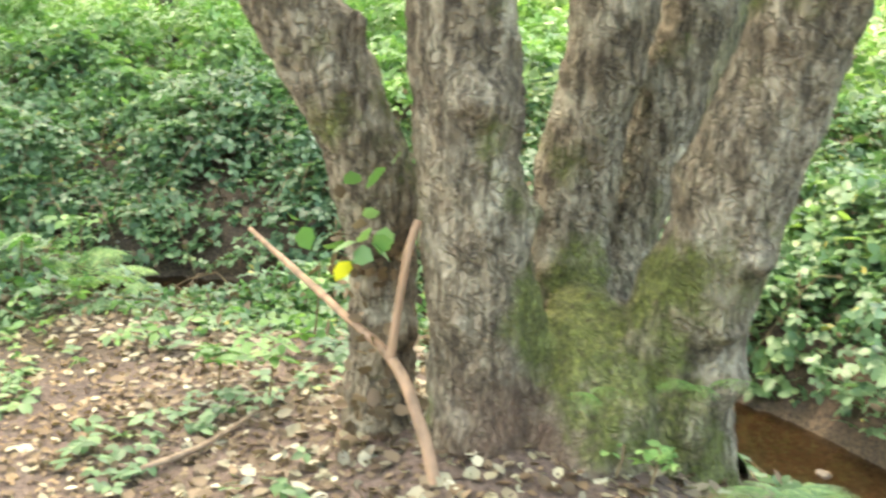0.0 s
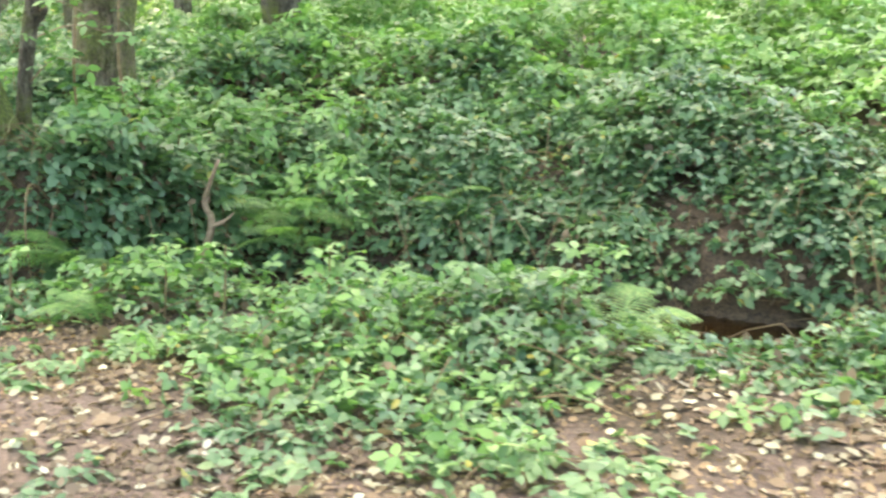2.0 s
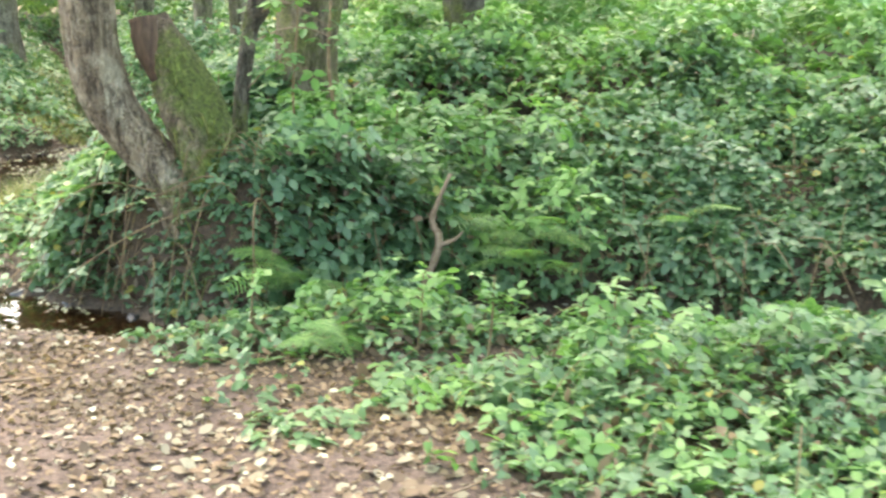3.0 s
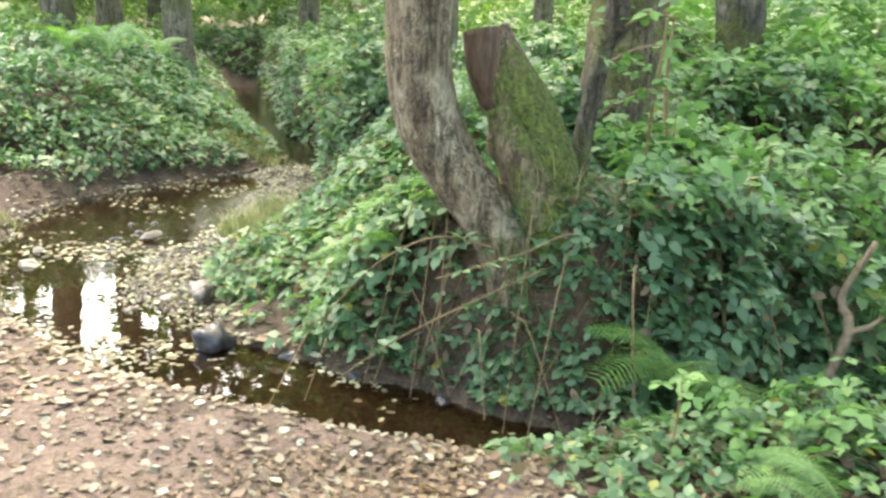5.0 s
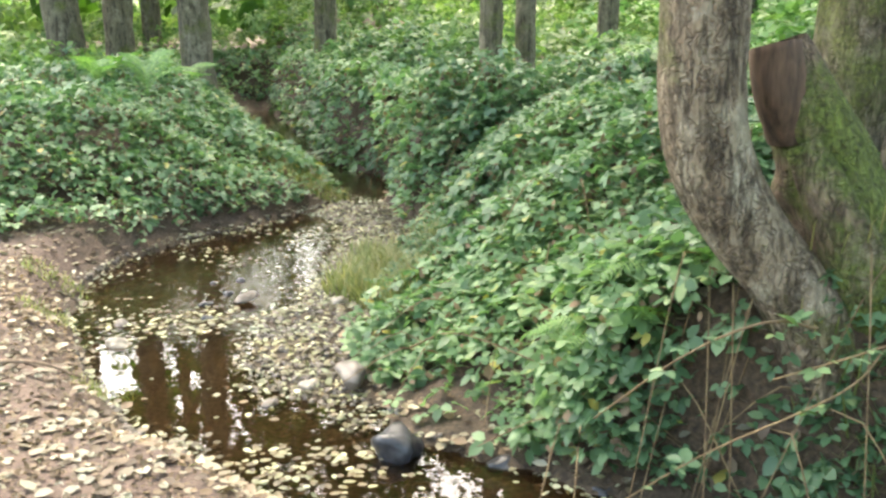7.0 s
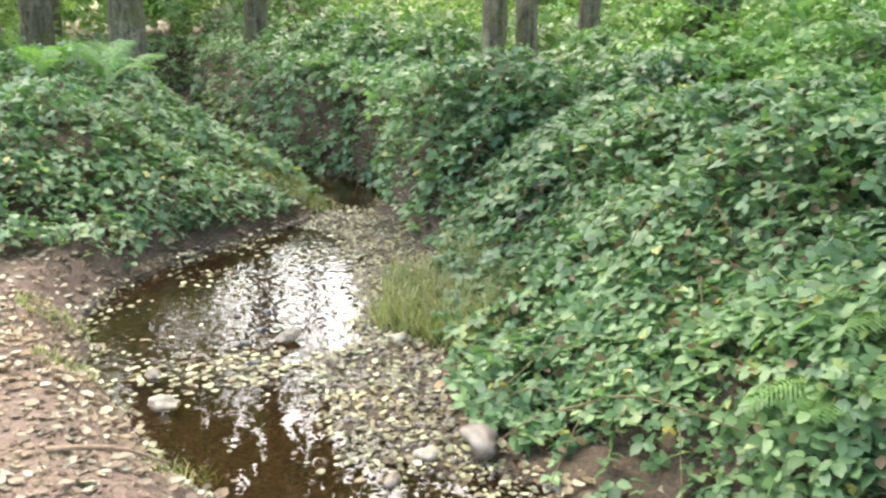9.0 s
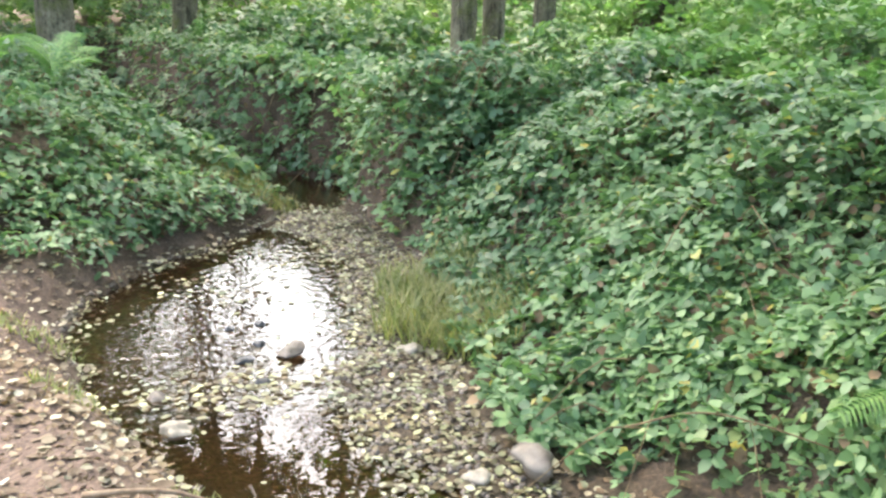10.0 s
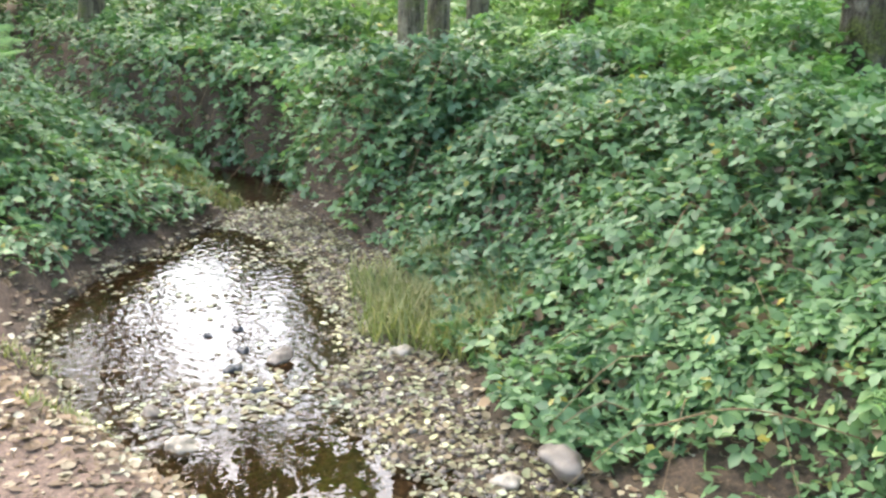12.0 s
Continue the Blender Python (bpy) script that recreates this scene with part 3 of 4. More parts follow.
sv, sq, stop = tube_arrays([(-0.18, 4.02, 0.45, 0.3), (-0.22, 4.01, 0.8, 0.21), (-0.25, 4.01, 1.04, 0.185), (-0.33, 4.02, 1.3, 0.165), (-0.46, 4.04, 1.55, 0.14), (-0.55, 4.05, 1.74, 0.11)], 0.035, 36, 0.08, 2, 4)
sme = array_mesh("stem", sv, np.vstack((sq[:, [0, 1, 2]], sq[:, [0, 2, 3]])), STUMP_MOSS, 3)
sme.polygons.foreach_set("use_smooth", np.ones(len(sme.polygons), bool))
part("stem", sme, stump)
part("hollow", tube("hollow", [(-0.46, 4.03, 1.42, 0.10), (-0.53, 4.01, 1.6, 0.105), (-0.56, 4.03, 1.75, 0.095)], CUT_WOOD, 0.03, 24, 0.16, 0, 2), stump, "rotten brown splintered wood")
part("buttress", tube("buttress", [(-0.08, 3.86, 0.5, 0.16), (-0.2, 3.84, 0.85, 0.14), (-0.36, 3.86, 1.15, 0.1), (-0.48, 3.92, 1.4, 0.06)], STUMP_MOSS, 0.035, 24, 0.12, 1, 6), stump)
sapling = thing("sapling", "slender brown leaning young tree behind the stump", "tree")
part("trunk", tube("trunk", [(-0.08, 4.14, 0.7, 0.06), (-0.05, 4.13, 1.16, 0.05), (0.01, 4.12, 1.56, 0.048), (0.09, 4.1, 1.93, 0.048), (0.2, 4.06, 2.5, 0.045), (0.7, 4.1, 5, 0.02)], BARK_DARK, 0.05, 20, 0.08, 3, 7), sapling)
slines = [[(0.05, 4.1, 1.75, 0.008), (0.25, 3.95, 1.85, 0.006), (0.5, 3.9, 1.72, 0.003)], [(0.02, 4.1, 1.6, 0.007), (0.3, 4.2, 1.7, 0.005), (0.62, 4.2, 1.6, 0.003)], [(-0.03, 4.12, 1.3, 0.006), (0.2, 4.0, 1.5, 0.004), (0.4, 3.9, 1.45, 0.003)]]
part("twigs", tubes("twigs", slines, TWIG), sapling)
spts = np.vstack([spline(l, 0.045)[:, :3] for l in slines]) + rngA.normal(0, 0.05, (sum(len(spline(l, 0.045)) for l in slines), 3))
part("leaves", scattered("leaves", SPRIG, spts, 0.075, 0.35, LUSH, rngA), sapling, "bright green leaves")

# ---- trees of the wood, and extra ones added for shade ----
# The last five trees are additions whose crowns shade the path and creek.
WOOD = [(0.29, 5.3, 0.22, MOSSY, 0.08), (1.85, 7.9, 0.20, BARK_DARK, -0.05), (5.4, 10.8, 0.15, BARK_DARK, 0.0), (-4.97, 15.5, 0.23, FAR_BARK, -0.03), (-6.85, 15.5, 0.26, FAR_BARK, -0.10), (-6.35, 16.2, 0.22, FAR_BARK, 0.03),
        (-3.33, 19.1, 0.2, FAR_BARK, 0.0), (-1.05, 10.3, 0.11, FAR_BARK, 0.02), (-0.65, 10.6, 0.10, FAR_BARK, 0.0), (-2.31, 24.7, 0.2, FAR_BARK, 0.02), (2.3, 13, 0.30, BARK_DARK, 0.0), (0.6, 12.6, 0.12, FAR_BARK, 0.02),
        (7.5, 16, 0.2, FAR_BARK, 0.02), (-9.5, 17.5, 0.25, FAR_BARK, 0.04), (10, 12, 0.22, FAR_BARK, 0.03), (-12, 22, 0.25, FAR_BARK, 0.0), (-8, 25, 0.22, FAR_BARK, 0.0), (4, 21, 0.25, FAR_BARK, -0.02), (11, 4, 0.2, FAR_BARK, 0.0), (0.5, 28, 0.25, FAR_BARK, 0.0), (-5.5, 29, 0.25, FAR_BARK, 0.02), (9, 24, 0.22, FAR_BARK, 0.0), (14, 18, 0.25, FAR_BARK, 0.0), (-1, -12, 0.2, FAR_BARK, 0.0), (-9, -3, 0.22, FAR_BARK, 0.0), (9, -8, 0.22, FAR_BARK, 0.0), (-4, -5.5, 0.2, FAR_BARK, 0.0), (3.5, -9, 0.2, FAR_BARK, 0.0), (-8, 3, 0.2, FAR_BARK, 0.0), (7.6, 1.5, 0.2, FAR_BARK, 0.0), (8.2, -1.9, 0.22, FAR_BARK, -0.03)]
for k, (x, y, r, skin, lean) in enumerate(WOOD):
    # tall lifts or lowers unseen crowns to open or darken the mirrored sky
    z, tall = height_at(x, y), -4 if y > 14 and -5.2 < x < -3 else 7 if y > 14 else 0
    t = thing("tree", "straight grey-brown woodland tree trunk with an unseen open crown for shade and reflections" if skin is not MOSSY else "thick moss-covered woodland trunk", "tree", group="trees of the wood")
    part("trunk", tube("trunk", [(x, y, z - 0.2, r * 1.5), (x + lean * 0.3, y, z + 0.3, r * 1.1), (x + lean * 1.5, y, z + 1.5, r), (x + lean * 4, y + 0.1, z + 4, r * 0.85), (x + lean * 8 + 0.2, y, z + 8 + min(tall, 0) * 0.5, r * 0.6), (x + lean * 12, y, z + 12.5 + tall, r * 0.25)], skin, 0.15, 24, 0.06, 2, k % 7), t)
    crowned(t, x + lean * 7, y, z + 1 + tall, k)

# ---- undergrowth ----
def thicket(name, label, box, count, canopy, keep, template, size, material, rng, tilt=0.45, category="undergrowth", canes=0, low=0.25):
    """Leaves layered over the ground within a box; canopy(x, y, d, far) is the height of growth, keep(...) its chance."""
    x, y = rng.uniform(box[0], box[2], count), rng.uniform(box[1], box[3], count)
    h, d, far = land(x, y)
    k = rng.rand(count) < keep(x, y, d, far)
    x, y, h, d, far = x[k], y[k], h[k], d[k], far[k]
    e = 0.08
    slope = np.column_stack((land(x + e, y)[0] - land(x - e, y)[0], land(x, y + e)[0] - land(x, y - e)[0])) / (2 * e)
    top = canopy(x, y, d, far) * (0.82 + 0.6 * rough(x, y, 0.75, 1) + 0.25 * rough(x, y, 0.25, 2))
    up = np.maximum(top, 0.03) * (low + (1 - low) * np.sqrt(rng.rand(len(x))))
    push = np.minimum(up * 0.5, 0.2)[:, None] * np.clip(slope, -1.5, 1.5)
    pts = np.column_stack((x - push[:, 0], y - push[:, 1], h + up))
    t = thing(name, label, category, kind="stuff")
    part("leaves", scattered("leaves", template, pts, size, tilt, material, rng, np.clip(slope, -0.9, 0.9) * 0.25), t)
    few = rng.rand(len(pts)) < 0.3
    dry = pts[few] - np.column_stack((0 * up[few], 0 * up[few], up[few] * 0.22))
    if canes:
        part("withered_leaves", scattered("withered_leaves", CURLED, dry, 0.06, 0.9, DRY_LEAF, rng), t, "withered brown leaves")
        lines = []
        for i in rng.choice(len(pts), min(canes, len(pts)), False):
            a, l = rng.uniform(0, 2 * np.pi), rng.uniform(0.3, 0.8)
            px, py, pz = x[i], y[i], h[i]
            qx, qy = px + l * math.cos(a), py + l * math.sin(a)
            lines.append([(px, py, pz - 0.02, 0.004), (px + 0.4 * l * math.cos(a), py + 0.4 * l * math.sin(a), pz + up[i] * 1.05, 0.0035), (qx, qy, max(height_at(qx, qy), 0) + 0.05, 0.002)])
        part("canes", tubes("canes", lines, CANE, 0.12, 4), t, "thin brown arching canes")
    return t


rng = np.random.RandomState(11)
bank_gap = lambda d: smooth(-0.02, 0.12, d)
clear_tree = lambda x, y: (np.hypot(x - 4.25, y + 1.5) > 0.75) * 1.0
patches = lambda x, y, s: smooth(-0.5, 0.05, rough(x, y, 0.7, s))
far_keep = lambda x, y, d, far: far * np.maximum(bank_gap(d), (x > 3) * 1.0) * (0.12 + 0.88 * patches(x, y, 3)) * (0.25 + 0.75 * smooth(0.1, 0.6, d + 0.3 * rough(x, y, 0.4, 6))) * (1 - 0.5 * bare_foot(x, y))
bare_foot = lambda x, y: smooth(0.85, 0.35, np.hypot((x + 0.35) * 0.75, (y - 3.6) * 1.3))
far_top = lambda x, y, d, far: (0.16 + 0.28 * smooth(0.2, 2.5, d)) * (1 - 0.6 * bare_foot(x, y))
# brambles on the far bank, strip by strip
for bx in ((-2.6, 4.2, 0.4, 7.0, 24000), (-1.9, 3.35, 0.5, 4.4, 7500), (-2.4, 9.0, -1.0, 12.6, 4500), (0.3, 3.2, 3.2, 4.2, 6500), (2.4, 1.2, 5.6, 3.8, 7500), (-2.6, 7.0, 1.5, 12.5, 20000), (0.4, 3.0, 4.0, 7.0, 18000), (3.6, 1.0, 8.5, 6.5, 22000), (5.2, -5.0, 9.0, 1.2, 20000)):
    thicket("bramble_thicket", "dense dark green bramble thicket over the stream bank", bx[:4], bx[4], far_top, far_keep, TRIFOLIATE, 0.068, BRAMBLE, rng, canes=80)
thicket("bramble_thicket", "brambles hanging over the dark creek bank", (5.5, -3.0, 7.6, 1.0), 9000, lambda x, y, d, far: 0.34 + 0 * x, lambda x, y, d, far: far * (d > 0.02) * (0.35 + 0.65 * patches(x, y, 3)), TRIFOLIATE, 0.075, BRAMBLE, rng, canes=90)
# lighter tall growth behind them
back_keep = lambda x, y, d, far: far * smooth(1.3, 2.4, d) * (0.3 + 0.7 * patches(x, y, 5)) * smooth(-1.5, 0.2, x + 0.15 * (y - 5)) * (x > 0.3)
thicket("nettle_patch", "tall bright green nettles and seedlings behind the brambles", (0.3, 3.5, 12, 14), 26000, lambda x, y, d, far: 0.35 + 0.35 * smooth(1.5, 4, d), back_keep, SPRIG, 0.10, LUSH, rng, low=0.3)
thicket("bramble_thicket", "brambles at the creek edge behind the tree roots", (4.7, -4.5, 5.7, -0.4), 3500, lambda x, y, d, far: 0.15 + 0 * x, lambda x, y, d, far: (~far) * (d > 0) * smooth(0.55, 0.3, d) * (np.hypot(x - 4.5, y + 1.6) > 0.55), TRIFOLIATE, 0.06, BRAMBLE, rng, canes=20)
thicket("nettle_patch", "bright green seedlings and nettles beside the stump", (0.15, 3.5, 2.2, 5.2), 1300, lambda x, y, d, far: 0.45 + 0 * x, lambda x, y, d, far: far * (d > 0.2) * (0.3 + 0.7 * patches(x, y, 4)), SPRIG, 0.08, LUSH, rng)
thicket("bramble_thicket", "brambles hanging over the cut bank below the stump", (-0.5, 3.3, 1.0, 4.1), 1500, lambda x, y, d, far: 0.12 + 0 * x, lambda x, y, d, far: far * (0.15 + 0.85 * patches(x, y, 7)), TRIFOLIATE, 0.06, BRAMBLE, rng, canes=18)
thicket("bramble_thicket", "pale-leaved brambles leaning out over the water", (0.1, 3.2, 1.3, 3.9), 2600, lambda x, y, d, far: 0.38 + 0 * x, lambda x, y, d, far: far * (d > 0.04) * (0.4 + 0.6 * patches(x, y, 2)), TRIFOLIATE, 0.075, BRAMBLE, rng, canes=25)
thicket("ground_ivy", "small creeping leaves over the bare stream bank", (-2.4, 3.2, 7.0, 5.6), 26000, lambda x, y, d, far: 0.05 + 0 * x, lambda x, y, d, far: far * smooth(0.02, 0.2, d) * (d < 2.2) * smooth(-0.6, 0.2, rough(x, y, 0.35, 6)), TRIFOLIATE, 0.045, BRAMBLE, rng, 0.5)
thicket("ground_ivy", "small creeping leaves on the bank upstream", (-2.6, 5.6, 0.5, 12.0), 14000, lambda x, y, d, far: 0.05 + 0 * x, lambda x, y, d, far: far * smooth(0.05, 0.3, d) * (d < 2.2), TRIFOLIATE, 0.05, BRAMBLE, rng, 0.5)
thicket("ground_ivy", "small creeping leaves on the dark creek bank", (5.5, -3.0, 8.5, 3.5), 12000, lambda x, y, d, far: 0.06 + 0 * x, lambda x, y, d, far: far * smooth(0.02, 0.2, d), TRIFOLIATE, 0.05, BRAMBLE, rng, 0.5)
# left bank upstream
left_keep = lambda x, y, d, far: (~far) * bank_gap(d - 0.1) * smooth(0.0, 0.5, y - np.interp(x, [-9, -5.2, -4.4, -3.2, -2.5], [6.9, 7.0, 7.9, 8.9, 10.2])) * (0.35 + 0.65 * patches(x, y, 2))
thicket("bramble_thicket", "bramble mound with overhanging leaves on a muddy bank", (-10, 7.5, -2, 15), 36000, lambda x, y, d, far: (0.13 + 0.36 * smooth(0.3, 1.8, d)) * (0.25 + 0.75 * tip_fall(x, y)), left_keep, TRIFOLIATE, 0.066, BRAMBLE, rng, canes=260)
upstream_keep = lambda x, y, d, far: bank_gap(d + 0.08) * (d < 2.2) * (0.7 + 0.3 * patches(x, y, 6))
thicket("bramble_thicket", "brambles closing in over the narrow stream", (-8, 10.6, 0, 24), 28000, lambda x, y, d, far: np.where(far, 0.2 + 0.3 * smooth(0.1, 1.2, d), 0.12 + 0.18 * smooth(0.1, 1.2, d)), upstream_keep, TRIFOLIATE, 0.09, BRAMBLE, rng, canes=60)
thicket("bramble_thicket", "brambles spilling down the upstream bank", (-4.2, 10.4, 0.2, 16), 13000, lambda x, y, d, far: 0.32 + 0 * x, lambda x, y, d, far: far * smooth(0.03, 0.3, d) * (d < 1.6) * 1.0, TRIFOLIATE, 0.085, BRAMBLE, rng, canes=40)
thicket("bramble_thicket", "bramble mound round the feet of two slim trees", (-1.9, 8.9, 0.3, 10.6), 2600, lambda x, y, d, far: 0.5 + 0 * x, lambda x, y, d, far: far * (d > 0.15), TRIFOLIATE, 0.07, BRAMBLE, rng, canes=40)
# low growth between path and stream
low_keep = lambda x, y, d, far: (~far) * bank_gap(d + 0.05) * smooth(-0.5, 0.7, litter_side(x, y) + 0.5 * rough(x, y, 0.5, 4)) * (x > -0.6) * clear_tree(x, y) * (0.12 + 0.88 * patches(x, y, 1))
thicket("bramble_thicket", "low sprawling brambles and seedlings along the path edge", (-0.7, -1.5, 5.4, 3.2), 21000, lambda x, y, d, far: 0.07 + (0.17 + 0.14 * smooth(2, 3.4, x)) * smooth(0.1, 1.3, litter_side(x, y)), low_keep, TRIFOLIATE, 0.052, BRAMBLE, rng, canes=90)
thicket("nettle_patch", "bright green seedlings on the near bank", (0.3, -0.6, 5.2, 3.2), 3000, lambda x, y, d, far: 0.10 + 0.22 * smooth(0.3, 1.3, litter_side(x, y)), low_keep, SPRIG, 0.07, LUSH, rng)
thicket("ground_ivy", "small creeping green plants among fallen leaves", (-1, -2.8, 4.2, 3), 9000, lambda x, y, d, far: 0.05 + 0 * x, lambda x, y, d, far: (~far) * (d > 0.1) * smooth(-2.3, 0.2, litter_side(x, y)) * smooth(-0.15, 0.45, rough(x, y, 0.4, 6)) * clear_tree(x, y) * (x > 0.2), TRIFOLIATE, 0.06, BRAMBLE, rng, 0.25)
# distance: undergrowth of the wood
wide_keep = lambda x, y, d, far: (d > 1.0) * smooth(7.5, 10, np.hypot(x + 0.5, y - 4)) * (0.2 + 0.8 * smooth(-0.5, 0.1, rough(x, y, 2.2, 4))) * ((y > 6) | (x > 7))
thicket("woodland_undergrowth", "hazy bright green undergrowth of the wood", (-16, 5, 20, 34), 60000, lambda x, y, d, far: 0.3 + 0.5 * smooth(-0.2, 0.8, rough(x, y, 3.0, 2)) + 1.6 * smooth(17, 26, np.hypot(x, y - 4)) * (0.6 + 0.5 * rough(x, y, 4, 3)), wide_keep, SPRIG, 0.14, FAR_LEAF, rng, 0.6)
thicket("woodland_undergrowth", "green undergrowth of the wood across the stream", (6.8, -9, 20, 6), 16000, lambda x, y, d, far: 0.3 + 0.3 * smooth(-0.2, 0.8, rough(x, y, 3.0, 2)), lambda x, y, d, far: far * (d > 0.6) * (0.3 + 0.7 * patches(x, y, 2)), SPRIG, 0.13, FAR_LEAF, rng, 0.5)
far_ring = lambda x, y, d, far: smooth(20, 26, np.hypot(x, y - 4)) * (0.3 + 0.7 * smooth(-0.4, 0.2, rough(x, y, 3.5, 1)))
thicket("distant_wood", "distant pale green wall of woodland leaves", (-34, -26, 36, 44), 60000, lambda x, y, d, far: 3.0 + 2.2 * rough(x, y, 6, 3), far_ring, SPRIG, 0.34, FAR_LEAF, rng, 0.8, low=0.0)

# unseen tall crowns added round the clearing, with openings, to shape the sky mirrored in the stream
rngC = np.random.RandomState(23)
n_crown = 46000
ca, cr = rngC.uniform(-math.pi, math.pi, n_crown), rngC.uniform(17, 27, n_crown)
cz = rngC.uniform(2.0, 19.0, n_crown)
rise, side = np.degrees(np.arctan2(cz, cr)), np.degrees(ca)
openness = np.zeros(n_crown)
for mid, half, low, high in ((-20.5, 2.6, 9, 21), (8.0, 6.0, 8, 26), (7.5, 2.5, 20, 30), (-11.0, 1.0, 20, 30), (21.0, 2.0, 24, 33)):
    wob = 1.0 * np.sin(rise * 0.9 + mid)
    openness = np.maximum(openness, ((np.abs(side - mid + wob) < half) & (rise > low) & (rise < high)) * 1.0)
lumpy = rough(side * 0.35, rise * 0.35, 1.6, 5) + 0.5 * rough(cr * 3, side, 2.5, 2)
held = (rngC.rand(n_crown) < smooth(-0.7, 0.0, lumpy)) & (rngC.rand(n_crown) > 0.97 * openness) & (rngC.rand(n_crown) > smooth(24, 36, rise)) & (rngC.rand(n_crown) < np.where(np.abs(side) < 45, 1.0, 0.06))
# Above the view: these leaves only darken reflections and block low sky light.
crowns = thing("distant_wood", "unseen leafy crowns added round the clearing to shape the stream's reflections", "trees", kind="stuff")
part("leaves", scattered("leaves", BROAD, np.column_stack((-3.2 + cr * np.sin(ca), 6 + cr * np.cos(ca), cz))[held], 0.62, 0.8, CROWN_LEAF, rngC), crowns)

# ---- ferns ----
def frond_mesh(length, seed):
    """One arching frond: a rib with toothed pinnae that shorten towards the tip."""
    r = np.random.RandomState(seed)
    vs, fs, n = [], [], 0
    pairs = 22
    for k in range(pairs):
        s = 0.12 + 0.88 * k / pairs
        px, pz = length * s * 0.86, length * (0.75 * s - 0.72 * s * s)
        l = length * 0.25 * math.sin(math.pi * min(1, 0.16 + 0.9 * (1 - s))) * r.uniform(0.85, 1.1)
        for side in (-1, 1):
            teeth = 5
            for q in range(teeth):
                a, b = q / teeth, (q + 1) / teeth
                w = length * 0.019 * (1 - 0.75 * a)
                base = np.array([(px + l * 0.3 * a - w, side * l * a, pz - l * 0.25 * a * a), (px + l * 0.3 * a + w, side * l * a, pz - l * 0.25 * a * a), (px + l * 0.3 * b + w * 0.5, side * l * b, pz - l * 0.25 * b * b), (px + l * 0.3 * b - w * 0.5, side * l * b, pz - l * 0.25 * b * b + 0.002)])
                vs.append(base)
                fs.append(np.array([(0, 1, 2), (0, 2, 3)]) + n)
                n += 4
    return array_mesh("frond", np.vstack(vs), np.vstack(fs), FERN, 3)


def rib_mesh(length):
    return tube("rib", [(length * s * 0.86, 0, length * (0.75 * s - 0.72 * s * s), 0.004 * (1.1 - s)) for s in (0, 0.25, 0.5, 0.75, 1)], FERN, 0.06, 5, 0)


FRONDS = [(frond_mesh(1.0, k), rib_mesh(1.0)) for k in range(3)]


def fern(x, y, size, fronds, seed, face=None, spread=6.28, lift=0.0, upright=0.0):
    r = np.random.RandomState(seed)
    f = thing("fern", "green fern with arching feathery fronds", "fern", (x, y, height_at(x, y) + lift), "ferns of the bank")
    for k in range(fronds):
        a = (face if face is not None else r.uniform(0, 6.28)) + spread * (k / max(1, fronds) - 0.5) + r.uniform(-0.2, 0.2)
        fm, rm = FRONDS[k % 3]
        p = part("frond", fm, f)
        p.rotation_euler, p.scale = (r.uniform(-0.2, 0.2), r.uniform(-0.45, 0.05) - upright, a), [size * r.uniform(0.8, 1.15)] * 3
        part("rib", rm, p)


for args in ((3.0, 1.35, 0.5, 5, 1, 0.6, 4.5), (1.65, 3.75, 0.65, 5, 2, -1.6, 3.2, 0.2), (0.35, 3.4, 0.58, 8, 3, -2.3, 3.0, 0.32), (3.58, 1.9, 0.45, 5, 41, -2.6, 2.5, 0.15), (1.7, 3.4, 0.5, 5, 42, -1.8, 2.5, 0.4), (0.55, 3.6, 0.6, 6, 31, -1.6, 3.4), (-1.0, 4.3, 0.45, 5, 4, -2.2, 2.6), (1.9, 1.7, 0.45, 5, 5), (0.6, 2.2, 0.4, 4, 6),
             (4.62, -2.2, 0.32, 4, 8, -1.9, 2.6, 0.12), (4.5, -1.98, 0.26, 3, 9, -1.9, 2.4, 0.3), (4.15, -1.85, 0.2, 2, 10, -1.7, 1.5, 0.2), (-5.3, 12.2, 0.7, 7, 12, None, 6.28, 0.2, 0.5), (-4.7, 12.8, 0.7, 6, 13, None, 6.28, 0.2, 0.4), (2.6, 3.8, 0.5, 5, 16), (-4.55, 10.7, 0.6, 5, 18, None, 6.28, 0.3, 0.6), (-5.2, 11.2, 0.55, 4, 19, None, 6.28, 0.3, 0.5), (-0.75, 4.4, 0.5, 5, 17, -2.0, 3.0)):
    fern(*args)

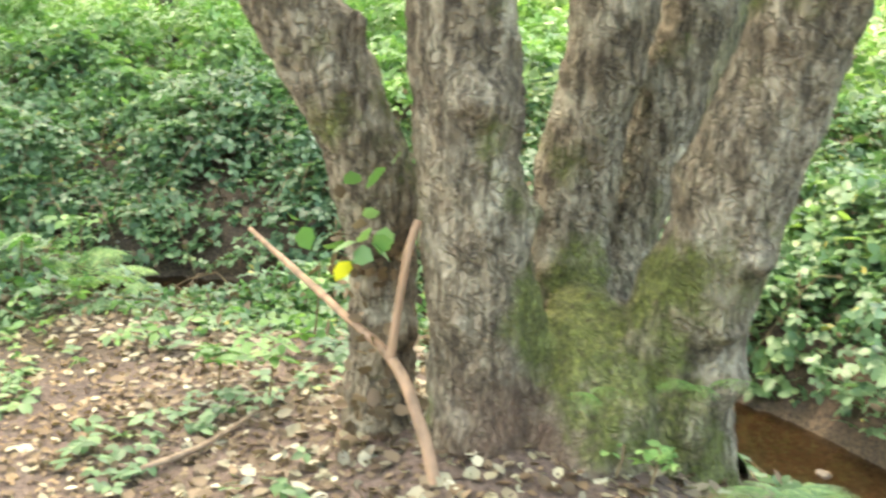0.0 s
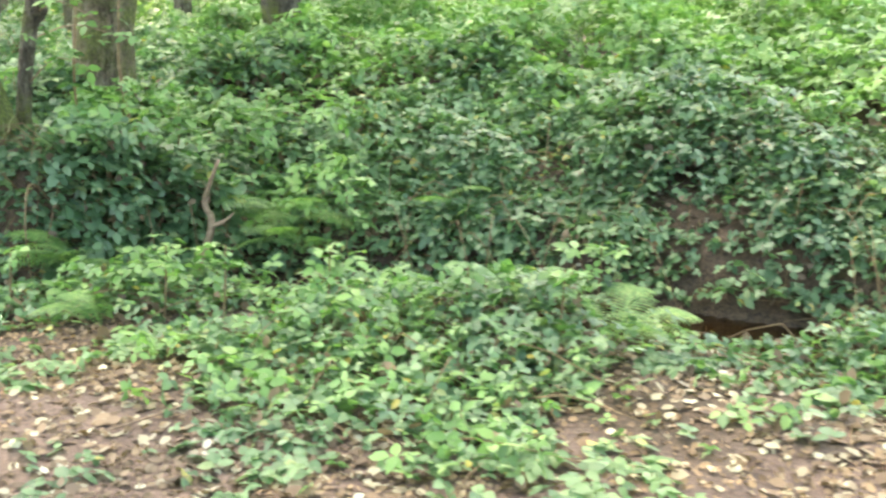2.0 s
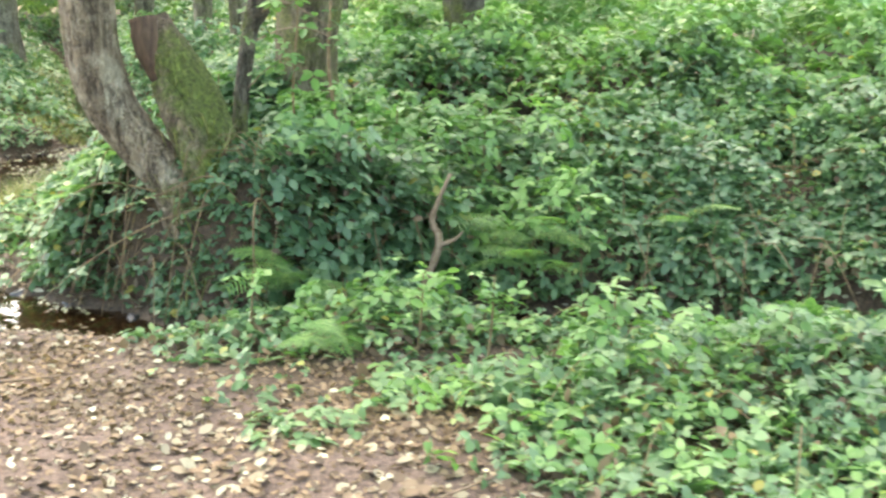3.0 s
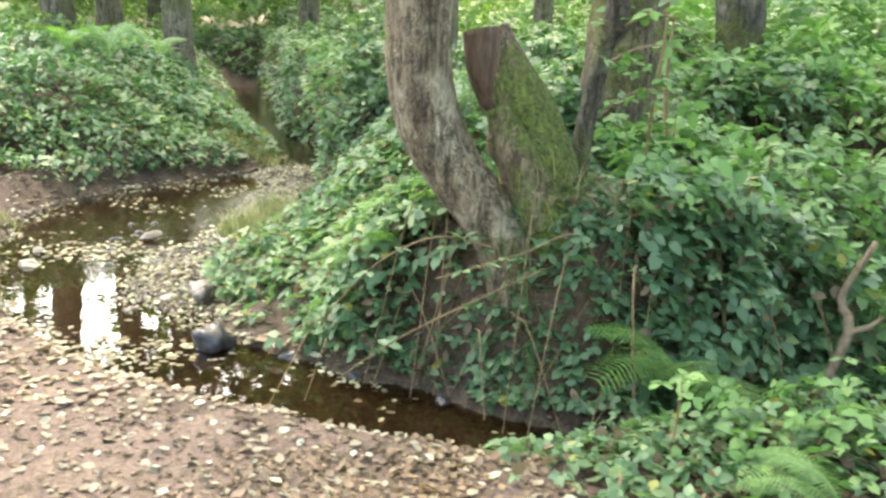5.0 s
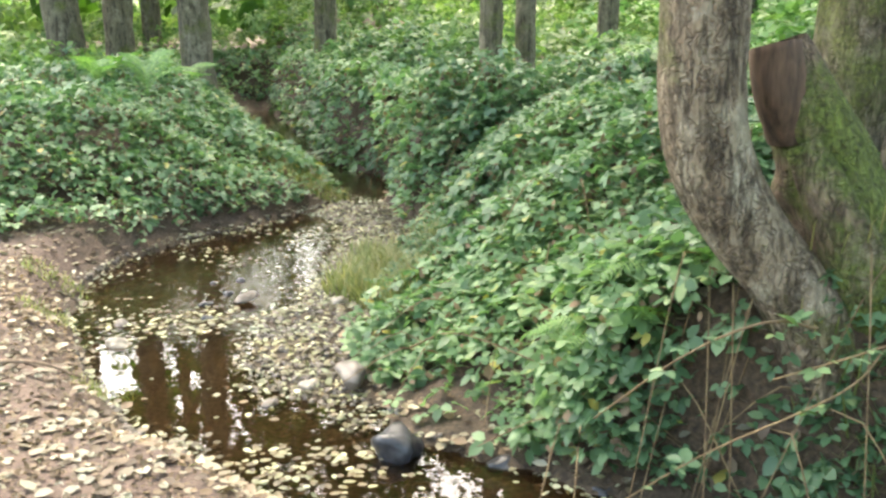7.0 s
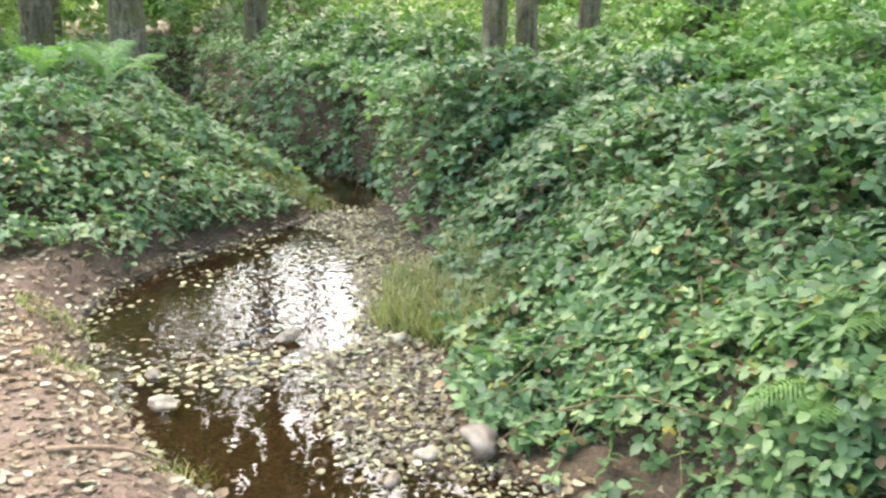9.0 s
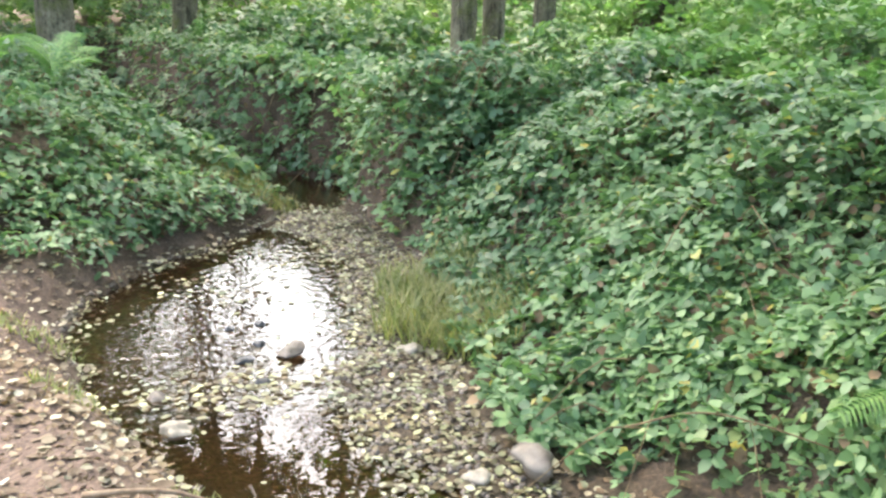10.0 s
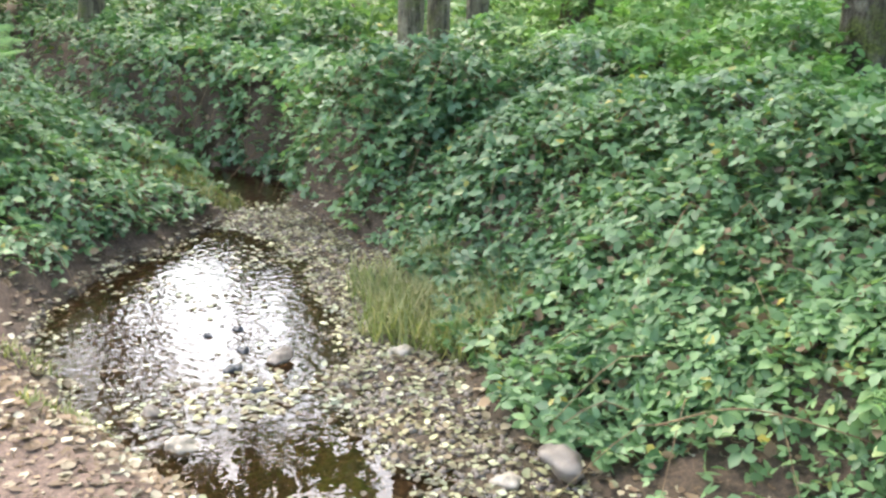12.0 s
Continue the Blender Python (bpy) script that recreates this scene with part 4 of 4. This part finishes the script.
# ---- grass tufts ----
def tuft(x, y, radius, blades, tall, seed):
    r = np.random.RandomState(seed)
    a, q = r.uniform(0, 6.28, blades), radius * np.sqrt(r.rand(blades))
    bx, by = x + q * np.cos(a), y + q * np.sin(a)
    h = land(bx, by)[0]
    dirn, l = r.uniform(0, 6.28, blades), tall * r.uniform(0.5, 1.2, blades)
    w = 0.005
    vs = []
    for s, drop in ((0, 0), (0.55, 0.0), (1.0, 0.35)):
        ox, oy, oz = s * 0.6 * l * np.cos(dirn), s * 0.6 * l * np.sin(dirn), l * (s - drop)
        ww = w * (1 - 0.9 * s)
        vs += [np.column_stack((bx + ox - ww * np.sin(dirn), by + oy + ww * np.cos(dirn), h + oz)), np.column_stack((bx + ox + ww * np.sin(dirn), by + oy - ww * np.cos(dirn), h + oz))]
    v = np.stack(vs, 1).reshape(-1, 3)
    f = (np.array([(0, 1, 3), (0, 3, 2), (2, 3, 5), (2, 5, 4)])[None] + (np.arange(blades) * 6)[:, None, None]).reshape(-1, 3)
    t = thing("grass_tuft", "yellowing grass tuft at the edge of the stream", "grass", group="grass tufts", kind="stuff")
    part("blades", array_mesh("blades", v, f, GRASS, 3), t)


for args in ((-2.9, 10.6, 0.4, 700, 0.16, 1), (-3.2, 11.2, 0.45, 600, 0.2, 2), (-2.0, 7.0, 0.48, 1300, 0.28, 3), (-1.95, 7.7, 0.4, 900, 0.25, 4), (-4.05, 6.2, 0.2, 200, 0.07, 5), (-4.3, 7.0, 0.22, 200, 0.08, 6), (-3.3, 12.0, 0.4, 500, 0.25, 11), (-3.95, 13.4, 0.45, 500, 0.3, 12), (-4.4, 15.0, 0.5, 500, 0.35, 13), (-0.3, 3.75, 0.2, 160, 0.35, 7), (-3.45, 5.15, 0.15, 120, 0.1, 8), (-1.95, 6.5, 0.25, 300, 0.25, 9)):
    tuft(*args)

# ---- fallen leaves ----
def fallen(name, label, box, count, keep, template, size, rng, afloat=False, tilt=0.18, material=LITTER):
    x, y = rng.uniform(box[0], box[2], count), rng.uniform(box[1], box[3], count)
    h, d, far = land(x, y)
    k = rng.rand(count) < keep(x, y, d, far, h)
    z = np.maximum(h[k], 0.0) + rng.uniform(0.002, 0.010, k.sum()) if not afloat else np.maximum(h[k] + 0.008, 0.004) + rng.uniform(0, 0.006, k.sum())
    t = thing(name, label, "leaves", kind="stuff")
    part("leaves", scattered("leaves", template, np.column_stack((x[k], y[k], z)), size, tilt, material, rng), t)


on_path = lambda x, y, d, far, h: (~far) * (d > 0.03) * (0.3 + 0.7 * smooth(-0.4, 0.3, rough(x, y, 0.6, 5))) * (0.35 + 0.65 * smooth(-3.2, -0.6, litter_side(x, y)))
fallen("leaf_litter", "pale yellow and brown fallen leaves on trodden soil", (-5.5, -4.5, 5.5, 8.8), 42000, lambda *a: on_path(*a) * 0.75, CURLED, 0.045, rng)
fallen("leaf_crumbs", "crumbled brown leaf fragments on the trodden soil", (-1.5, -3.5, 5.3, 2.6), 60000, lambda x, y, d, far, h: (~far) * (d > 0.05) * smooth(-2.6, -0.6, litter_side(x, y)) * (0.35 + 0.65 * smooth(-0.5, 0.3, rough(x, y, 0.5, 3))), CURLED, 0.032, rng, tilt=0.45, material=DRY_LEAF)
fallen("leaf_litter", "broad pale fallen leaves on trodden soil", (0, -3, 5.2, 1.5), 9000, lambda *a: on_path(*a), FLAT, 0.055, rng, tilt=0.3)
fallen("leaf_litter", "thick fallen leaves round the tree foot", (3.0, -3.0, 5.5, -0.4), 5200, lambda x, y, d, far, h: (d > 0.02) * smooth(1.5, 0.8, np.hypot(x - 4.2, y + 1.7)), CURLED, 0.055, rng, tilt=0.35)
fallen("leaf_litter", "fallen leaves caught on the muddy banks", (-5, 3, 6, 12), 34000, lambda x, y, d, far, h: (d > 0) * (d < 0.9) * 0.7, CURLED, 0.06, rng)
fallen("leaf_litter", "pale fallen leaves scattered along the trodden shore", (-5.2, 0.8, 0.3, 7.2), 8000, lambda *a: on_path(*a), CURLED, 0.042, rng, tilt=0.3)
fallen("leaf_crumbs", "crumbled brown leaf fragments along the shore", (-5.2, 1.2, 0.2, 7.2), 26000, lambda x, y, d, far, h: (~far) * (d > 0.05) * (0.3 + 0.7 * smooth(-0.5, 0.3, rough(x, y, 0.5, 3))), CURLED, 0.028, rng, tilt=0.4, material=DRY_LEAF)
gravel_keep = lambda x, y, d, far, h: (d < 0.03) * smooth(-0.05, 0.0, h) * smooth(12, 10, y) * (y > 3.4)
fallen("leaf_drift", "yellow fallen leaves drifted over stream gravel", (-4.5, 3.4, -1, 12), 34000, gravel_keep, FLAT, 0.040, rng, True, 0.3, DRIFT)
raft = lambda x, y, d, far, h: (d < 0.0) * np.maximum(smooth(0.45, 0.15, np.hypot((x + 3.4) * 0.55, y - 6.4)), np.maximum(smooth(0.38, 0.1, np.hypot((x + 2.35) * 0.6, y - 4.25)), np.maximum(0.5 * smooth(7.0, 7.6, y) * smooth(0.1, 0.5, rough(x, y, 0.4, 3)), 0.035)))
fallen("floating_leaves", "yellow-green leaves floating on the pool", (-4.4, 3.0, 0.6, 10), 17000, raft, FLAT, 0.048, rng, True, 0.06, DRIFT)


# ---- stones ----
def stone(x, y, z, sx, sy, sz, material, seed, name="stone", label="rounded pale stone at the water's edge"):
    bm = bmesh.new()
    bmesh.ops.create_icosphere(bm, subdivisions=3, radius=1)
    for v in bm.verts:
        n = noise.noise(v.co * 1.1 + Vector((seed * 3.1, 0, 0))) * 0.5 + noise.noise(v.co * 2.6 + Vector((0, seed * 1.7, 0))) * 0.22
        v.co = Vector((v.co.x * sx, v.co.y * sy, v.co.z * sz)) * (1 + n)
    me = bpy.data.meshes.new(name)
    bm.to_mesh(me)
    bm.free()
    me.materials.append(material)
    for p in me.polygons:
        p.use_smooth = True
    ob = tagged(new(name, me), label, "stone", "stones of the stream")
    ob.location, ob.rotation_euler = (x, y, z), (0.1, 0.15, seed)


stone(-1.96, 4.42, 0.03, 0.11, 0.10, 0.09, ROCK_DARK, 1, label="angular black wet stone in the pool")
stone(-2.42, 5.2, 0.01, 0.07, 0.055, 0.04, ROCK_PALE, 2)
stone(-2.37, 6.64, 0.03, 0.075, 0.06, 0.04, ROCK_PALE, 3)
stone(-3.0, 6.79, 0.03, 0.085, 0.06, 0.03, GRIT, 4, label="flat brown stone in the riffle")
stone(-2.2, 5.15, 0.1, 0.10, 0.07, 0.05, GRIT, 5, label="dark damp stone under the brambles")
for k, (x, y, s, mt) in enumerate(((-3.25, 6.75, 0.06, ROCK_DARK), (-3.15, 7.0, 0.05, ROCK_DARK), (-3.12, 7.35, 0.045, ROCK_DARK), (-3.18, 6.45, 0.05, ROCK_DARK), (-3.3, 7.3, 0.04, ROCK_DARK), (-1.15, 4.02, 0.06, ROCK_DARK), (-1.5, 4.28, 0.09, ROCK_DARK), (-0.7, 3.72, 0.06, ROCK_DARK), (-3.7, 6.35, 0.07, GRIT), (-3.6, 5.95, 0.09, ROCK_PALE), (5.8, -1.4, 0.05, GRIT), (5.6, -1.9, 0.06, GRIT), (5.9, -1.9, 0.05, GRIT), (-2.6, 5.0, 0.06, GRIT))):
    stone(x, y, 0.0, s * 0.8, s * 0.65, s * 0.4, mt, 10 + k, label="small wet stone in the stream")
px, py = rng.uniform(-4.3, -1.6, 9000), rng.uniform(4.2, 11.5, 9000)
ph, pd, _ = land(px, py)
pk = (pd < 0.05) & (ph > -0.05)
px, py, ph = px[pk], py[pk], ph[pk]
octa, octf = np.array([(1, 0, 0), (0, 1, 0), (-1, 0, 0), (0, -1, 0), (0.1, 0, 0.7), (0, 0.1, -0.7)]), np.array([(0, 1, 4), (1, 2, 4), (2, 3, 4), (3, 0, 4), (1, 0, 5), (2, 1, 5), (3, 2, 5), (0, 3, 5)])
pebbles = thing("stream_gravel", "brown pebbles of a shallow gravel bar", "gravel", kind="stuff")
part("pebbles", scattered("pebbles", (octa, octf), np.column_stack((px, py, ph)), 0.022, 0.4, GRIT, rng), pebbles)

# ---- dead sticks and twigs ----
branch = thing("dead_branch", "pale dead forked branch standing in the bank", "branch")
part("shaft", tube("shaft", [(0.95, 3.5, 0.0, 0.022), (1.13, 3.52, 0.47, 0.024), (1.09, 3.55, 0.62, 0.018), (1.19, 3.5, 0.9, 0.012)], TWIG, 0.04, 10, 0.1), branch)
part("side_twig", tube("side_twig", [(1.13, 3.52, 0.47, 0.018), (1.22, 3.5, 0.51, 0.012), (1.27, 3.5, 0.56, 0.006)], TWIG, 0.03, 8, 0.1), branch)
for k, (x, y, a, l, r) in enumerate(((2.9, -1.0, 0.2, 0.8, 0.012), (1.4, -0.6, 1.0, 0.5, 0.008), (-2.7, 3.3, 2.7, 0.5, 0.01), (-3.9, 4.9, -0.4, 0.45, 0.012), (-1.0, 2.0, 0.1, 0.6, 0.007), (3.4, -1.9, 2.0, 0.5, 0.012), (3.95, -2.2, 2.1, 0.5, 0.02), (-3.7, 9.2, 2.4, 0.9, 0.015), (0.8, 0.8, 0.3, 0.5, 0.006))):
    t = thing("fallen_twig", "thin brown fallen twig on the soil", "twig", group="fallen twigs")
    pts = [(x + l * s * math.cos(a + 0.3 * s), y + l * s * math.sin(a + 0.3 * s), height_at(x + l * s * math.cos(a + 0.3 * s), y + l * s * math.sin(a + 0.3 * s)) + 0.02 + 0.05 * s * (k % 2), r * (1.1 - 0.7 * s)) for s in (0, 0.33, 0.66, 1)]
    part("shaft", tube("shaft", pts, TWIG, 0.04, 8, 0.1, 0, k), t)


# ---- seedlings and single arching canes ----
def seedling(x, y, tall, leaves, size, seed, material=LUSH):
    r = np.random.RandomState(seed)
    z = height_at(x, y)
    t = thing("seedling", "slender green seedling with a whorl of fresh leaves", "plant", group="seedlings")
    part("stem", tube("stem", [(x, y, z, 0.006), (x + 0.02, y, z + tall * 0.5, 0.005), (x + 0.03, y + 0.01, z + tall, 0.003)], CANE, 0.06, 6, 0.05), t)
    p = np.column_stack((x + 0.03 + r.normal(0, size * 0.7, leaves), y + r.normal(0, size * 0.7, leaves), z + tall - r.uniform(0, 0.28 * tall, leaves)))
    part("leaves", scattered("leaves", SPRIG, p, size, 0.3, material, r), t)


for k, (x, y, tall, n, size) in enumerate(((3.05, 1.75, 0.5, 12, 0.09), (3.3, -0.55, 0.25, 14, 0.08), (3.45, -0.75, 0.28, 12, 0.07), (1.7, 1.9, 0.45, 10, 0.08), (2.3, 1.5, 0.4, 10, 0.08), (0.9, 2.3, 0.4, 8, 0.08), (1.2, 2.1, 0.45, 9, 0.08), (0.1, 2.55, 0.35, 7, 0.07), (2.7, 1.3, 0.4, 8, 0.08), (0.9, 4.2, 0.5, 10, 0.09), (1.5, 4.4, 0.6, 10, 0.1), (0.5, 4.6, 0.5, 10, 0.09), (-0.3, 5.0, 0.5, 8, 0.09), (3.9, 0.0, 0.4, 8, 0.08), (4.3, -2.0, 0.12, 5, 0.05), (4.2, -1.95, 0.1, 5, 0.05))):
    seedling(x, y, tall, n, size, 70 + k)


def cane(points, radius, seed, leafy=0):
    r = np.random.RandomState(seed)
    t = thing("bramble_cane", "long thin arching bramble cane with a few leaves", "bramble", group="arching canes")
    part("stem", tube("stem", [(*p, radius * (1.1 - 0.6 * k / len(points))) for k, p in enumerate(points)], CANE, 0.05, 7, 0.05, 0, seed % 5), t)
    if leafy:
        c = spline([(*p, 1) for p in points], 0.05)[:, :3]
        p = c[r.choice(len(c), min(leafy, len(c)), False)] + r.normal(0, 0.02, (min(leafy, len(c)), 3))
        part("leaves", scattered("leaves", TRIFOLIATE, p, 0.06, 0.3, BRAMBLE, r), t)


cane([(4.9, -1.0, 0.5), (4.55, -1.75, 1.2), (4.7, -1.9, 1.6), (4.95, -2.0, 1.85)], 0.006, 1, 5)
cane([(-0.5, 3.62, 0.8), (-0.75, 3.45, 0.88), (-1.0, 3.5, 0.75), (-1.25, 3.7, 0.45)], 0.005, 2, 9)
cane([(0.0, 3.6, 0.7), (-0.15, 3.4, 0.92), (-0.4, 3.3, 0.85), (-0.75, 3.35, 0.72)], 0.005, 3, 10)
cane([(0.2, 3.6, 0.6), (0.1, 3.35, 0.8), (0.08, 3.2, 0.55), (0.1, 3.15, 0.2)], 0.006, 4, 4)
cane([(-0.2, 3.7, 0.7), (-0.5, 3.4, 0.65), (-0.9, 3.5, 0.4), (-1.2, 3.6, 0.15)], 0.004, 5, 6)
cane([(-1.9, 4.95, 0.3), (-1.7, 4.7, 0.45), (-1.4, 4.5, 0.4), (-1.1, 4.3, 0.3)], 0.004, 6, 6)
cane([(0.3, 4.2, 0.9), (0.28, 4.1, 1.3), (0.32, 4.1, 1.75), (0.33, 4.12, 2.1)], 0.009, 7, 6)
cane([(0.55, 4.7, 1.0), (0.5, 4.75, 1.4), (0.52, 4.8, 1.85)], 0.012, 8, 3)
